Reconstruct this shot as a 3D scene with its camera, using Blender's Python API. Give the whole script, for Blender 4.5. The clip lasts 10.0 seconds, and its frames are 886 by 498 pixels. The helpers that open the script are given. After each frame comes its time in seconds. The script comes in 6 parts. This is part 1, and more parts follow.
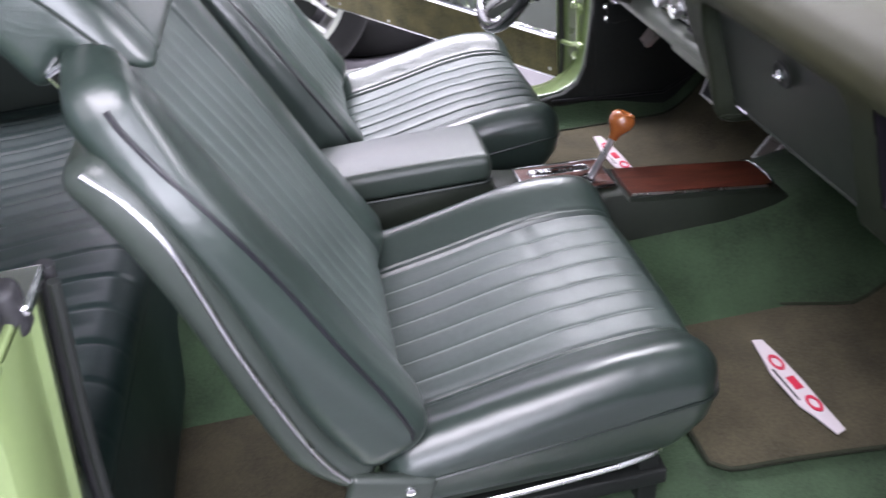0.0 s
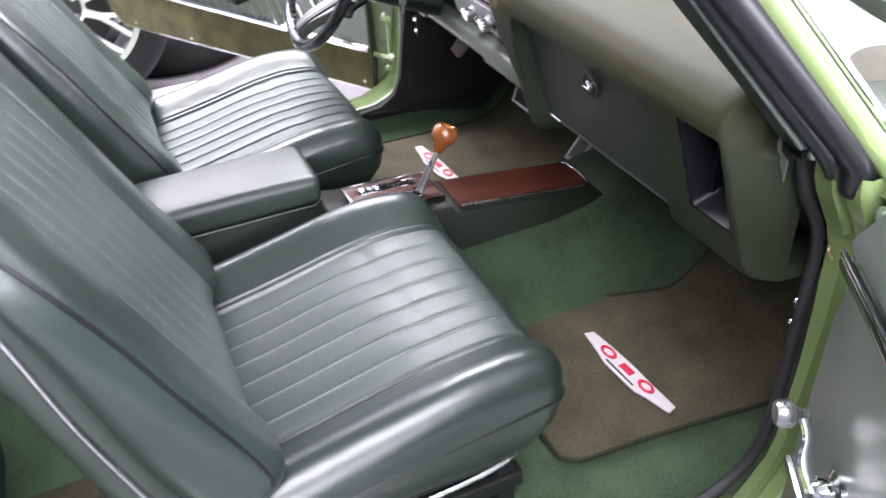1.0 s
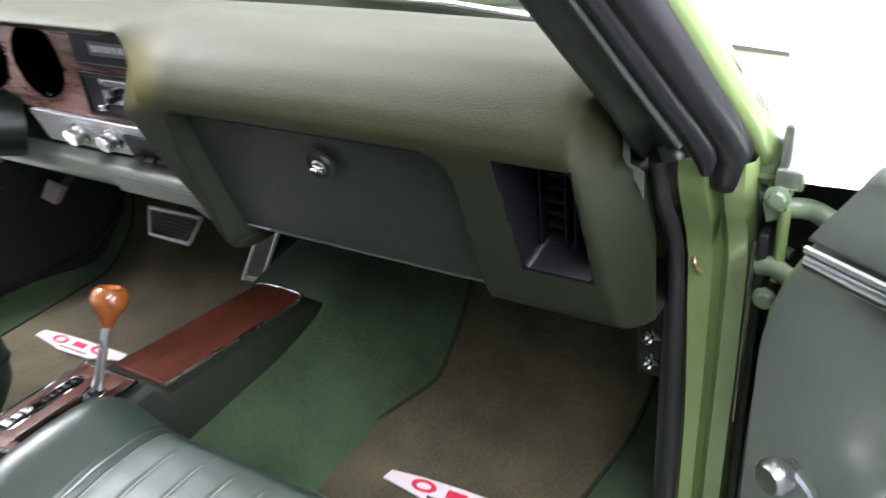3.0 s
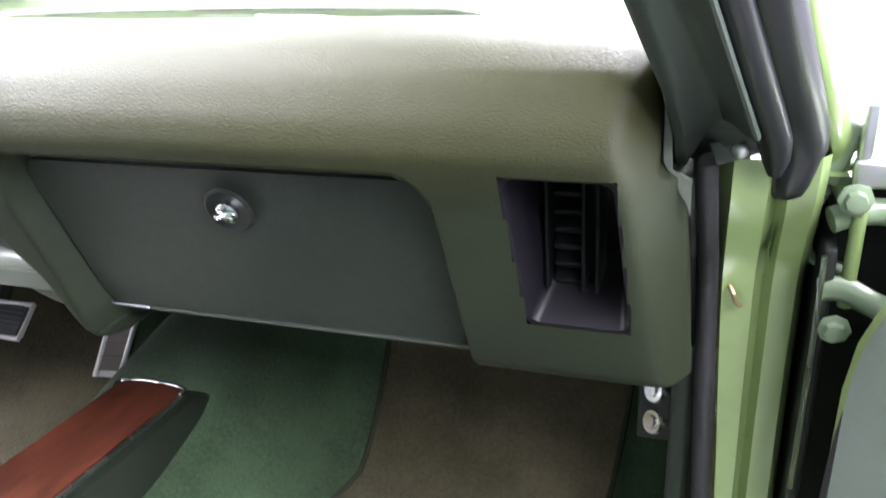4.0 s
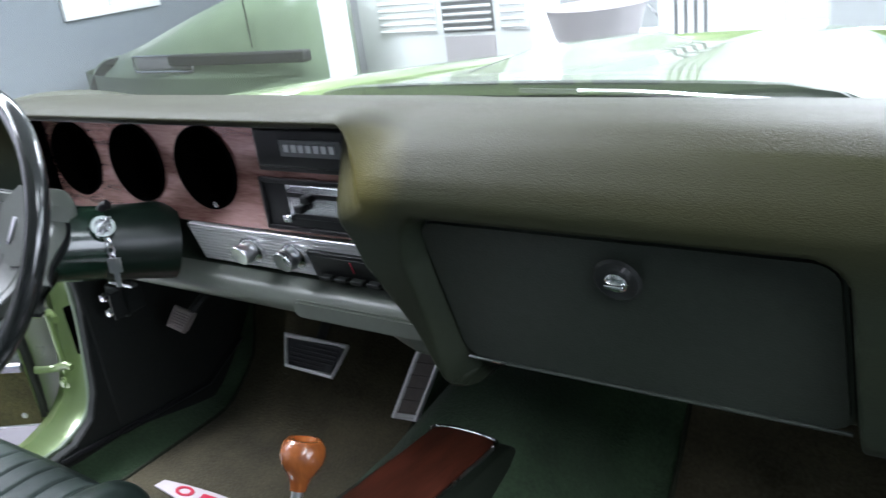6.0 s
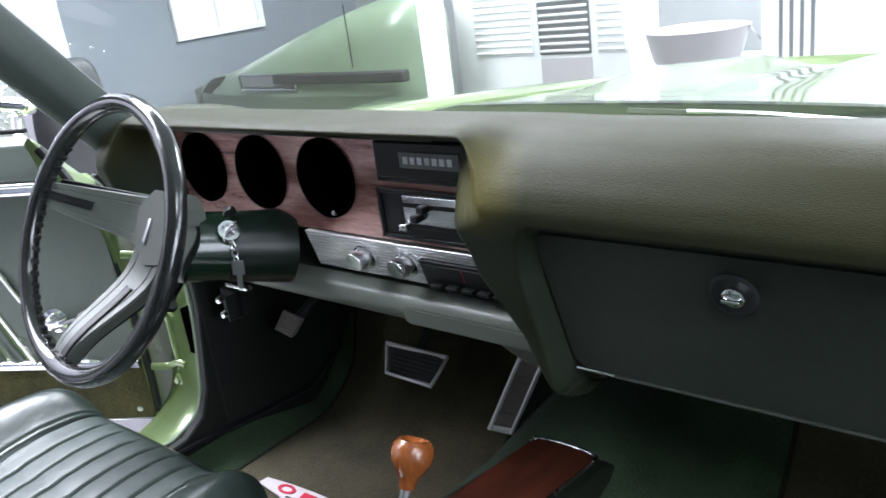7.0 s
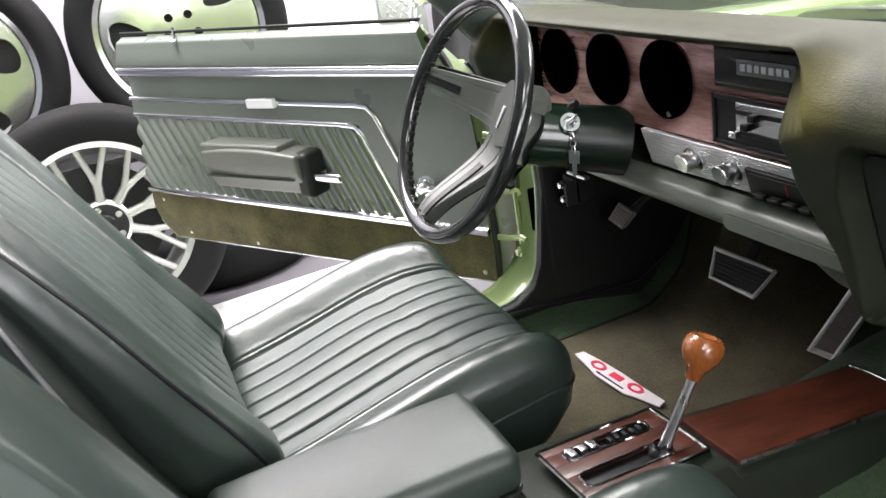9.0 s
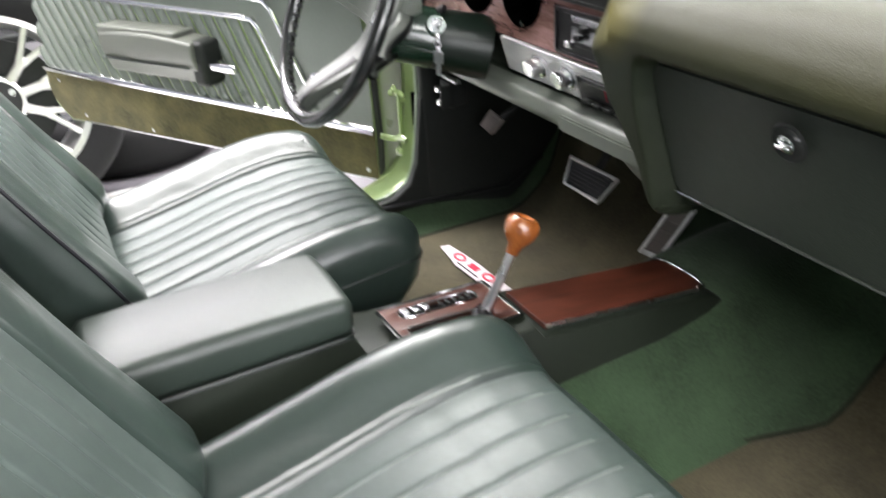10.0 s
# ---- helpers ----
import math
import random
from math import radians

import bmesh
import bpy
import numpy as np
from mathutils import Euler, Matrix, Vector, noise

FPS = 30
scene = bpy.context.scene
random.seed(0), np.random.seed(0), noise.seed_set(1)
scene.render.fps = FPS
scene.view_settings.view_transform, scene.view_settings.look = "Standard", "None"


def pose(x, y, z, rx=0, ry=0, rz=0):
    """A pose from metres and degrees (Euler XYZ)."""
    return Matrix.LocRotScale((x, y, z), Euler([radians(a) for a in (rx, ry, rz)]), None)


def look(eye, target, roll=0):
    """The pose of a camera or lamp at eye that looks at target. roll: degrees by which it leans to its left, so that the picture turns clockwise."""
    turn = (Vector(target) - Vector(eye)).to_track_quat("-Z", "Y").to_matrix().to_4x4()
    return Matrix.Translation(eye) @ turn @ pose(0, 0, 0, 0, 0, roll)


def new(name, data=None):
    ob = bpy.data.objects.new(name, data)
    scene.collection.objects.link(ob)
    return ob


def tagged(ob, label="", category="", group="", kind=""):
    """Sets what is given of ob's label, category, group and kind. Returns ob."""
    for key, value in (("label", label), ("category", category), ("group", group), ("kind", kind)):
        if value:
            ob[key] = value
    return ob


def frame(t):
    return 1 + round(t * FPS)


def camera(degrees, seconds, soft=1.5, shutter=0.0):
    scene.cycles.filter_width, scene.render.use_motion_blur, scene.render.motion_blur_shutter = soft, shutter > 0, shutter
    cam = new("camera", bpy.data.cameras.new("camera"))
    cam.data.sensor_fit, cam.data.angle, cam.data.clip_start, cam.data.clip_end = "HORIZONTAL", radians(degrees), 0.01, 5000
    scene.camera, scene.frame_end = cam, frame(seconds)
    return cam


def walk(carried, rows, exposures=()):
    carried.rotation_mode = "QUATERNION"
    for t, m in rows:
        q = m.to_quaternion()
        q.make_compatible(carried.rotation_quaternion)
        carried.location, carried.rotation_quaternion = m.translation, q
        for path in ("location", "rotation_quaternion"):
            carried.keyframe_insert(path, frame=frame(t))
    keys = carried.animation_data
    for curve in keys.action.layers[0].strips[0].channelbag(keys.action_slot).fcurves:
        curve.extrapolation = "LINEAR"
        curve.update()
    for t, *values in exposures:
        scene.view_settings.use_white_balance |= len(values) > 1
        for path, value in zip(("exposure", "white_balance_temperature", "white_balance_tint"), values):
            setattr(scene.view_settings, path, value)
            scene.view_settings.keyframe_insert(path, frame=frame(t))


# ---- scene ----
cam = camera(57.4, 10.0, soft=1.45, shutter=0.42)
PATH = [
    (0, (1.327, -0.707, 1.042), (-0.308, -0.502, -0.091), -6.5),
    (0.5, (1.321, -0.697, 1.059), (-0.251, -0.269, -0.1), -4.4),
    (1, (1.299, -0.719, 1.061), (-0.213, -0.102, -0.094), -3.4),
    (1.5, (1.193, -0.799, 1.077), (-0.242, 0.057, -0.021), -6.5),
    (2, (1.132, -0.856, 1.046), (-0.147, 0.249, -0.023), -7.6),
    (2.5, (1.074, -0.821, 1.013), (-0.057, 0.467, -0.018), -7.1),
    (2.7, (1.018, -0.77, 0.975), (-0.055, 0.578, -0.041), -6.6),
    (3.8, (0.738, -0.58, 0.812), (0.062, 1.038, -0.151), -5.3),
    (4, (0.727, -0.581, 0.811), (0.096, 1.084, -0.1), -4.9),
    (4.5, (0.696, -0.584, 0.81), (0.059, 1.129, -0.001), -4.5),
    (5, (0.649, -0.6, 0.824), (-0.011, 1.108, 0.019), -5.1),
    (5.5, (0.617, -0.628, 0.833), (-0.287, 0.976, 0.054), -7.5),
    (6, (0.605, -0.667, 0.85), (-0.483, 0.842, 0.116), -7.7),
    (6.2, (0.605, -0.677, 0.852), (-0.535, 0.812, 0.156), -7.8),
    (7.3, (0.596, -0.713, 0.853), (-0.723, 0.643, 0.203), -8.0),
    (7.5, (0.596, -0.713, 0.853), (-0.777, 0.592, 0.211), -8.2),
    (8, (0.602, -0.715, 0.84), (-0.92, 0.388, 0.158), -8.2),
    (8.5, (0.628, -0.704, 0.852), (-1.074, 0.08, 0.153), -10.3),
    (9, (0.697, -0.721, 0.873), (-1.035, -0.081, 0.105), -10.3),
    (9.5, (0.797, -0.736, 0.892), (-0.89, -0.056, 0.063), -7.1),
    (10, (0.86, -0.704, 0.864), (-0.717, 0.062, -0.098), -4.1),
]
walk(cam, [(t, look(eye, target, roll)) for t, eye, target, roll in PATH],
     exposures=[(0, 0.15, 6150, 25), (0.5, 0.62, 6150, 27), (1.5, 0.12, 6400, 16), (2.0, 0.05, 6400, 16), (2.5, 0.05, 6400, 15), (3.8, 1.4, 6200, 17), (4.1, 1.3, 6250, 17), (4.5, 0.7, 6250, 15), (5.0, 0.08, 5900, 12), (6.0, -0.10, 5850, 13), (7.5, -0.18, 6100, 14), (8.5, -0.08, 6650, 16), (9.0, -0.05, 6700, 15), (9.5, 0.05, 6700, 15), (10, 0.48, 6650, 14)])

# ---------- world and light ----------
XC = 0.03            # the car's middle
GROUND = -0.33       # garage floor

world = bpy.data.worlds.new("garage_air")
scene.world = world
world.use_nodes = True
wn = world.node_tree.nodes
wn["Background"].inputs[0].default_value = (0.80, 0.88, 1.0, 1)
wn["Background"].inputs[1].default_value = 0.25


def area_lamp(name, m, sx, sy, watts, color=(1, 1, 1)):
    d = bpy.data.lights.new(name, "AREA")
    d.shape, d.size, d.size_y, d.energy, d.color = "RECTANGLE", sx, sy, watts, color
    ob = new(name, d)
    ob.matrix_basis = m
    return ob


# ---------- materials ----------
def material(name, base, rough=0.5, metal=0.0, var=0.12, scale=18.0, bump=0.0, bump_scale=300.0, coat=0.0,
             spec=0.5, stain=0.0, stain_color=(0, 0, 0), stretch=(1, 1, 1), kind="noise", sheen=0.0, patch=None, faded=None, crease=0.0):
    """A surface with colour varied at two scales, relief and wear."""
    m = bpy.data.materials.new(name)
    m.use_nodes = True
    nt = m.node_tree
    n, l = nt.nodes, nt.links
    b = n["Principled BSDF"]
    b.inputs["Roughness"].default_value = rough
    b.inputs["Metallic"].default_value = metal
    b.inputs["Specular IOR Level"].default_value = spec
    b.inputs["Coat Weight"].default_value = coat
    b.inputs["Coat Roughness"].default_value = 0.06
    if sheen:
        b.inputs["Sheen Weight"].default_value = sheen
        b.inputs["Sheen Roughness"].default_value = 0.5
    tc = n.new("ShaderNodeTexCoord")
    mp = n.new("ShaderNodeMapping")
    mp.inputs["Scale"].default_value = stretch
    l.new(tc.outputs["Object"], mp.inputs["Vector"])
    big = n.new("ShaderNodeTexNoise")
    big.inputs["Scale"].default_value, big.inputs["Detail"].default_value = scale * 0.35, 3
    fine = n.new("ShaderNodeTexNoise")
    fine.inputs["Scale"].default_value, fine.inputs["Detail"].default_value = scale * 6, 4
    for t in (big, fine):
        l.new(mp.outputs["Vector"], t.inputs["Vector"])
    mix = n.new("ShaderNodeMath")
    mix.operation = "MULTIPLY_ADD"
    l.new(big.outputs["Fac"], mix.inputs[0])
    mix.inputs[1].default_value = 0.6
    half = n.new("ShaderNodeMath")
    half.operation = "MULTIPLY"
    half.inputs[1].default_value = 0.4
    l.new(fine.outputs["Fac"], half.inputs[0])
    l.new(half.outputs[0], mix.inputs[2])
    ramp = n.new("ShaderNodeValToRGB")
    ramp.color_ramp.elements[0].position, ramp.color_ramp.elements[1].position = 0.32, 0.68
    ramp.color_ramp.elements[0].color = (*[c * (1 - var) for c in base], 1)
    ramp.color_ramp.elements[1].color = (*[min(1, c * (1 + var)) for c in base], 1)
    l.new(mix.outputs[0], ramp.inputs["Fac"])
    color = ramp.outputs["Color"]
    if stain:
        s = n.new("ShaderNodeTexNoise")
        s.inputs["Scale"].default_value, s.inputs["Detail"].default_value = scale * 0.2, 5
        l.new(tc.outputs["Object"], s.inputs["Vector"])
        sr = n.new("ShaderNodeMapRange")
        sr.inputs["From Min"].default_value, sr.inputs["From Max"].default_value = 0.5, 0.72
        sr.inputs["To Max"].default_value = stain
        l.new(s.outputs["Fac"], sr.inputs["Value"])
        sm = n.new("ShaderNodeMix")
        sm.data_type = "RGBA"
        l.new(sr.outputs["Result"], sm.inputs["Factor"])
        l.new(color, sm.inputs[6])
        sm.inputs[7].default_value = (*stain_color, 1)
        color = sm.outputs[2]
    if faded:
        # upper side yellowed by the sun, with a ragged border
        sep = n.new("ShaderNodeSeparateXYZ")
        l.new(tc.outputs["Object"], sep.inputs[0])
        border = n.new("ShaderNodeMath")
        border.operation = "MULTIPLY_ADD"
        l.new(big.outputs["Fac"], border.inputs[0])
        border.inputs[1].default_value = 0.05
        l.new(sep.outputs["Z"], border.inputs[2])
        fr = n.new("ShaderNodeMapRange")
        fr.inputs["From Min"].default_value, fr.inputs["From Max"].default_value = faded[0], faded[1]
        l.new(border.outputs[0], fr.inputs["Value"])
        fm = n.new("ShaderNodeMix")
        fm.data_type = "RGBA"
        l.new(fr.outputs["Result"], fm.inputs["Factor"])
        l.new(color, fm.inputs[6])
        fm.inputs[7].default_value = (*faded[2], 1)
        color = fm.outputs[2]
    if patch:
        # one sun-bleached spot with a ragged edge
        at = n.new("ShaderNodeVectorMath")
        at.operation = "DISTANCE"
        l.new(tc.outputs["Object"], at.inputs[0])
        at.inputs[1].default_value = patch[0]
        ragged = n.new("ShaderNodeMath")
        ragged.operation = "MULTIPLY_ADD"
        l.new(big.outputs["Fac"], ragged.inputs[0])
        ragged.inputs[1].default_value = 0.06
        l.new(at.outputs["Value"], ragged.inputs[2])
        pr = n.new("ShaderNodeMapRange")
        pr.inputs["From Min"].default_value, pr.inputs["From Max"].default_value = patch[1] + 0.03, 0.03
        pr.inputs["To Max"].default_value = 0.8
        l.new(ragged.outputs[0], pr.inputs["Value"])
        pm = n.new("ShaderNodeMix")
        pm.data_type = "RGBA"
        l.new(pr.outputs["Result"], pm.inputs["Factor"])
        l.new(color, pm.inputs[6])
        pm.inputs[7].default_value = (*patch[2], 1)
        color = pm.outputs[2]
    l.new(color, b.inputs["Base Color"])
    rr = n.new("ShaderNodeMapRange")
    rr.inputs["To Min"].default_value, rr.inputs["To Max"].default_value = max(0.02, rough * 0.8), min(1, rough * 1.2)
    l.new(big.outputs["Fac"], rr.inputs["Value"])
    l.new(rr.outputs["Result"], b.inputs["Roughness"])
    if bump:
        if kind == "voronoi":
            t = n.new("ShaderNodeTexVoronoi")
            t.inputs["Scale"].default_value = bump_scale
            out = t.outputs["Distance"]
        elif kind == "wave":
            t = n.new("ShaderNodeTexWave")
            t.bands_direction = "Y"
            t.inputs["Scale"].default_value = bump_scale
            out = t.outputs["Fac"]
        elif kind == "checker":
            t = n.new("ShaderNodeTexChecker")
            t.inputs["Scale"].default_value = bump_scale
            out = t.outputs["Fac"]
        else:
            t = n.new("ShaderNodeTexNoise")
            t.inputs["Scale"].default_value, t.inputs["Detail"].default_value = bump_scale, 3
            out = t.outputs["Fac"]
        l.new(mp.outputs["Vector"] if kind != "wave" else tc.outputs["Object"], t.inputs["Vector"])
        bp = n.new("ShaderNodeBump")
        bp.inputs["Strength"].default_value, bp.inputs["Distance"].default_value = bump, 0.002
        l.new(out, bp.inputs["Height"])
        l.new(bp.outputs["Normal"], b.inputs["Normal"])
        if crease:
            # soft wrinkles
            cn = n.new("ShaderNodeTexNoise")
            cn.inputs["Scale"].default_value, cn.inputs["Detail"].default_value, cn.inputs["Distortion"].default_value = 16, 3, 0.8
            l.new(tc.outputs["Object"], cn.inputs["Vector"])
            cb = n.new("ShaderNodeBump")
            cb.inputs["Strength"].default_value, cb.inputs["Distance"].default_value = crease, 0.012
            l.new(cn.outputs["Fac"], cb.inputs["Height"])
            l.new(cb.outputs["Normal"], bp.inputs["Normal"])
    return m


VINYL = material("seat_vinyl", (0.020, 0.031, 0.026), 0.31, spec=0.75, var=0.14, crease=0.12, bump=0.10, bump_scale=800)
WEAVE = material("seat_weave", (0.040, 0.055, 0.049), 0.43, spec=0.5, var=0.2, crease=0.10, bump=0.22, bump_scale=480, kind="checker")
# seam thread with the light on the passenger seat put into its colour
LITSTITCH = material("lit_stitching", (0.15, 0.17, 0.16), 0.5, var=0.2)
PIPING = material("piping", (0.014, 0.020, 0.017), 0.4, var=0.1)
ARMLID = material("armrest_lid_vinyl", (0.026, 0.037, 0.030), 0.42, spec=0.6, var=0.14, crease=0.08, bump=0.15, bump_scale=600)
# darker than the seat shell: the shadow along the console is in this colour
CONSOLE = material("shaded_console_vinyl", (0.014, 0.019, 0.013), 0.46, spec=0.3, var=0.2, crease=0.05, bump=0.2, bump_scale=500)
# seat vinyl darkened: the shade under the roof is put into its colour
SHADEDBENCH = material("shaded_bench_vinyl", (0.009, 0.019, 0.018), 0.42, spec=0.35, var=0.12, crease=0.06, bump=0.12, bump_scale=500)
SHELL = material("seat_shell", (0.030, 0.039, 0.033), 0.36, var=0.10, crease=0.04, bump=0.15, bump_scale=500)
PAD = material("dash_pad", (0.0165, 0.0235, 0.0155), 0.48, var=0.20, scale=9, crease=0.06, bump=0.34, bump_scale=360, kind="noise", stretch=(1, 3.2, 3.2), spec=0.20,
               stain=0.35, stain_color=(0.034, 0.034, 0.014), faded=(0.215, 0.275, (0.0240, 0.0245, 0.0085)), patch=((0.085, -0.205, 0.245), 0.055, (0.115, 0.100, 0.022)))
LOWERPAINT = material("lower_panel_paint", (0.105, 0.118, 0.098), 0.38, spec=0.5, var=0.08, bump=0.15, bump_scale=500)
GLOVE = material("glove_door", (0.025, 0.0315, 0.0245), 0.45, spec=0.4, var=0.22, bump=0.22, bump_scale=600, kind="voronoi", crease=0.08)
PANEL = material("door_vinyl", (0.112, 0.131, 0.113), 0.29, var=0.08, bump=0.12, bump_scale=700)
PAINT = material("lime_paint", (0.21, 0.285, 0.115), 0.3, metal=0.25, var=0.05, coat=1.0, bump=0.02, bump_scale=900)
FADED = material("faded_green_paint", (0.16, 0.21, 0.14), 0.35, var=0.08, coat=0.4)
CARPET = material("green_carpet", (0.037, 0.064, 0.034), 0.95, var=0.42, scale=30, bump=1.0, bump_scale=250, spec=0.1, sheen=0.15,
                  stain=0.4, stain_color=(0.030, 0.056, 0.027))
MATTING = material("brown_mat", (0.054, 0.048, 0.029), 0.95, var=0.45, scale=30, bump=1.0, bump_scale=250, spec=0.1, sheen=0.1,
                   stain=0.35, stain_color=(0.06, 0.05, 0.03))
BINDING = material("mat_binding", (0.026, 0.030, 0.020), 0.85, var=0.3, bump=0.5, bump_scale=400, spec=0.1)
DOORCARPET = material("door_carpet", (0.075, 0.067, 0.028), 0.95, var=0.6, scale=30, bump=1.0, bump_scale=250, spec=0.1, sheen=0.1)
CHROME = material("chrome", (0.85, 0.85, 0.87), 0.10, metal=1.0, var=0.03)
STEEL = material("brushed_steel", (0.62, 0.62, 0.64), 0.28, metal=1.0, var=0.08, stretch=(1, 6, 1))
BRIGHT = material("bright_trim", (0.9, 0.9, 0.9), 0.45, metal=0.6, var=0.04)
KNURL = material("engine_turned_steel", (0.93, 0.91, 0.93), 0.30, metal=1.0, var=0.05)
GLOSSBLACK = material("gloss_black", (0.010, 0.011, 0.011), 0.16, var=0.15, coat=0.5)
PANELTREAD = material("worn_tread_plate", (0.24, 0.25, 0.235), 0.34, metal=0.7, var=0.1)
BLACK = material("black_plastic", (0.010, 0.010, 0.011), 0.35, spec=0.3, var=0.2, bump=0.1)
SATIN = material("satin_black", (0.014, 0.016, 0.015), 0.5, spec=0.25, var=0.2, bump=0.2)
RUBBER = material("weather_rubber", (0.015, 0.015, 0.017), 0.55, var=0.3, bump=0.3, bump_scale=200)
SEALBLACK = material("glossy_rubber", (0.010, 0.010, 0.013), 0.30, var=0.2, bump=0.05, bump_scale=60)
VENTBLACK = material("vent_plastic", (0.008, 0.007, 0.010), 0.40, spec=0.22, var=0.15, bump=0.08, bump_scale=400)
# glossless near-black: the shade inside holes and wells is in this colour
HOLESHADE = material("hole_shade_black", (0.001, 0.001, 0.001), 0.9, var=0.1, spec=0.0)
DARKGREEN = material("column_green", (0.006, 0.017, 0.010), 0.22, var=0.15, coat=0.3)
COLUMNBLACK = material("column_black", (0.004, 0.009, 0.006), 0.34, spec=0.3, var=0.15)
ARMVINYL = material("armrest_vinyl", (0.115, 0.122, 0.106), 0.34, var=0.08, bump=0.12, bump_scale=600, kind="voronoi")
WHEELGREY = material("wheel_spoke", (0.075, 0.083, 0.072), 0.42, var=0.1, bump=0.2)
COLLAR = material("matt_black", (0.005, 0.006, 0.006), 0.4, spec=0.14, var=0.2, bump=0.1)
WHITE = material("white_paint", (0.80, 0.80, 0.80), 0.5, var=0.03, bump=0.1, bump_scale=60)
LABEL = material("badge_white", (0.50, 0.46, 0.48), 0.4, var=0.04)
RED = material("badge_red", (0.46, 0.02, 0.05), 0.4, var=0.1)
TYRE = material("tyre_rubber", (0.006, 0.006, 0.0065), 0.75, spec=0.15, var=0.25, bump=0.3, bump_scale=120)
ALLOY = material("cast_alloy", (0.55, 0.55, 0.54), 0.32, metal=0.85, var=0.06)
WALL = material("garage_wall", (0.50, 0.51, 0.52), 0.8, var=0.05, scale=2, bump=0.2, bump_scale=40)
WHITEWALL = material("white_wall", (0.44, 0.43, 0.47), 0.7, var=0.05, scale=2, bump=0.2, bump_scale=40)
# never in view; near white so that it bounces light onto the seats
HEADLINER = material("headliner_vinyl", (0.80, 0.82, 0.78), 0.6, var=0.04, bump=0.2, bump_scale=300)
POLISHED = material("polished_alloy", (0.60, 0.60, 0.59), 0.14, metal=0.95, var=0.06)
GREYWALL = material("grey_wall", (0.20, 0.22, 0.25), 0.8, var=0.06, scale=2, bump=0.2, bump_scale=40)
CONCRETE = material("floor_concrete", (0.085, 0.080, 0.090), 0.45, var=0.15, scale=3, bump=0.3, bump_scale=30, stain=0.3, stain_color=(0.06, 0.06, 0.06))
TREAD = material("tread_plate", (0.82, 0.82, 0.82), 0.42, metal=0.3, var=0.05)
BRASS = material("dull_brass", (0.42, 0.33, 0.20), 0.4, metal=0.8, var=0.1)
PEDALPAD = material("worn_pedal_rubber", (0.17, 0.145, 0.135), 0.5, var=0.2, bump=0.2)
SIGN_GREY = material("plaque_grey", (0.16, 0.16, 0.17), 0.4, var=0.1)
LIGHTGREY = material("letter_silver", (0.6, 0.6, 0.62), 0.3, metal=0.8, var=0.05)


def wood_material(name, dark, light, rough, axis, coat=0.4, scale=1.0):
    m = bpy.data.materials.new(name)
    m.use_nodes = True
    n, l = m.node_tree.nodes, m.node_tree.links
    b = n["Principled BSDF"]
    tc = n.new("ShaderNodeTexCoord")
    mp = n.new("ShaderNodeMapping")
    mp.inputs["Scale"].default_value = axis
    l.new(tc.outputs["Object"], mp.inputs["Vector"])
    a = n.new("ShaderNodeTexNoise")
    a.inputs["Scale"].default_value, a.inputs["Detail"].default_value, a.inputs["Distortion"].default_value = 9 * scale, 6, 0.6
    c = n.new("ShaderNodeTexNoise")
    c.inputs["Scale"].default_value, c.inputs["Detail"].default_value = 60 * scale, 3
    l.new(mp.outputs["Vector"], a.inputs["Vector"])
    l.new(mp.outputs["Vector"], c.inputs["Vector"])
    mix = n.new("ShaderNodeMath")
    mix.operation = "MULTIPLY_ADD"
    mix.inputs[1].default_value = 0.35
    l.new(c.outputs["Fac"], mix.inputs[0])
    l.new(a.outputs["Fac"], mix.inputs[2])
    ramp = n.new("ShaderNodeValToRGB")
    ramp.color_ramp.elements[0].position, ramp.color_ramp.elements[1].position = 0.45, 0.85
    ramp.color_ramp.elements[0].color, ramp.color_ramp.elements[1].color = (*dark, 1), (*light, 1)
    l.new(mix.outputs[0], ramp.inputs["Fac"])
    l.new(ramp.outputs["Color"], b.inputs["Base Color"])
    b.inputs["Roughness"].default_value = rough
    b.inputs["Coat Weight"].default_value = coat
    b.inputs["Coat Roughness"].default_value = 0.12
    bp = n.new("ShaderNodeBump")
    bp.inputs["Strength"].default_value, bp.inputs["Distance"].default_value = 0.15, 0.001
    l.new(c.outputs["Fac"], bp.inputs["Height"])
    l.new(bp.outputs["Normal"], b.inputs["Normal"])
    return m


WALNUT = wood_material("console_walnut", (0.026, 0.007, 0.0035), (0.082, 0.022, 0.012), 0.35, (7, 1, 7))
# walnut with the pink reflection on its gloss put into the colours
CLUSTERWOOD = wood_material("cluster_walnut_sheen", (0.20, 0.072, 0.056), (0.56, 0.32, 0.285), 0.18, (1, 7, 7), coat=1.0)
CLUSTERWOOD.node_tree.nodes["Principled BSDF"].inputs["Metallic"].default_value = 0.55
KNOBWOOD = wood_material("knob_wood", (0.17, 0.045, 0.010), (0.34, 0.11, 0.028), 0.25, (4, 4, 1), coat=0.8)

GLASS = bpy.data.materials.new("windshield_glass")
GLASS.use_nodes = True
_n, _l = GLASS.node_tree.nodes, GLASS.node_tree.links
_t = _n.new("ShaderNodeBsdfTransparent")
_t.inputs[0].default_value = (0.90, 0.95, 0.92, 1)
_g = _n.new("ShaderNodeBsdfGlossy")
_g.inputs["Roughness"].default_value = 0.02
_w = _n.new("ShaderNodeLayerWeight")
_w.inputs["Blend"].default_value = 0.5
_p = _n.new("ShaderNodeMath")
_p.operation = "POWER"
_p.inputs[1].default_value = 3.5
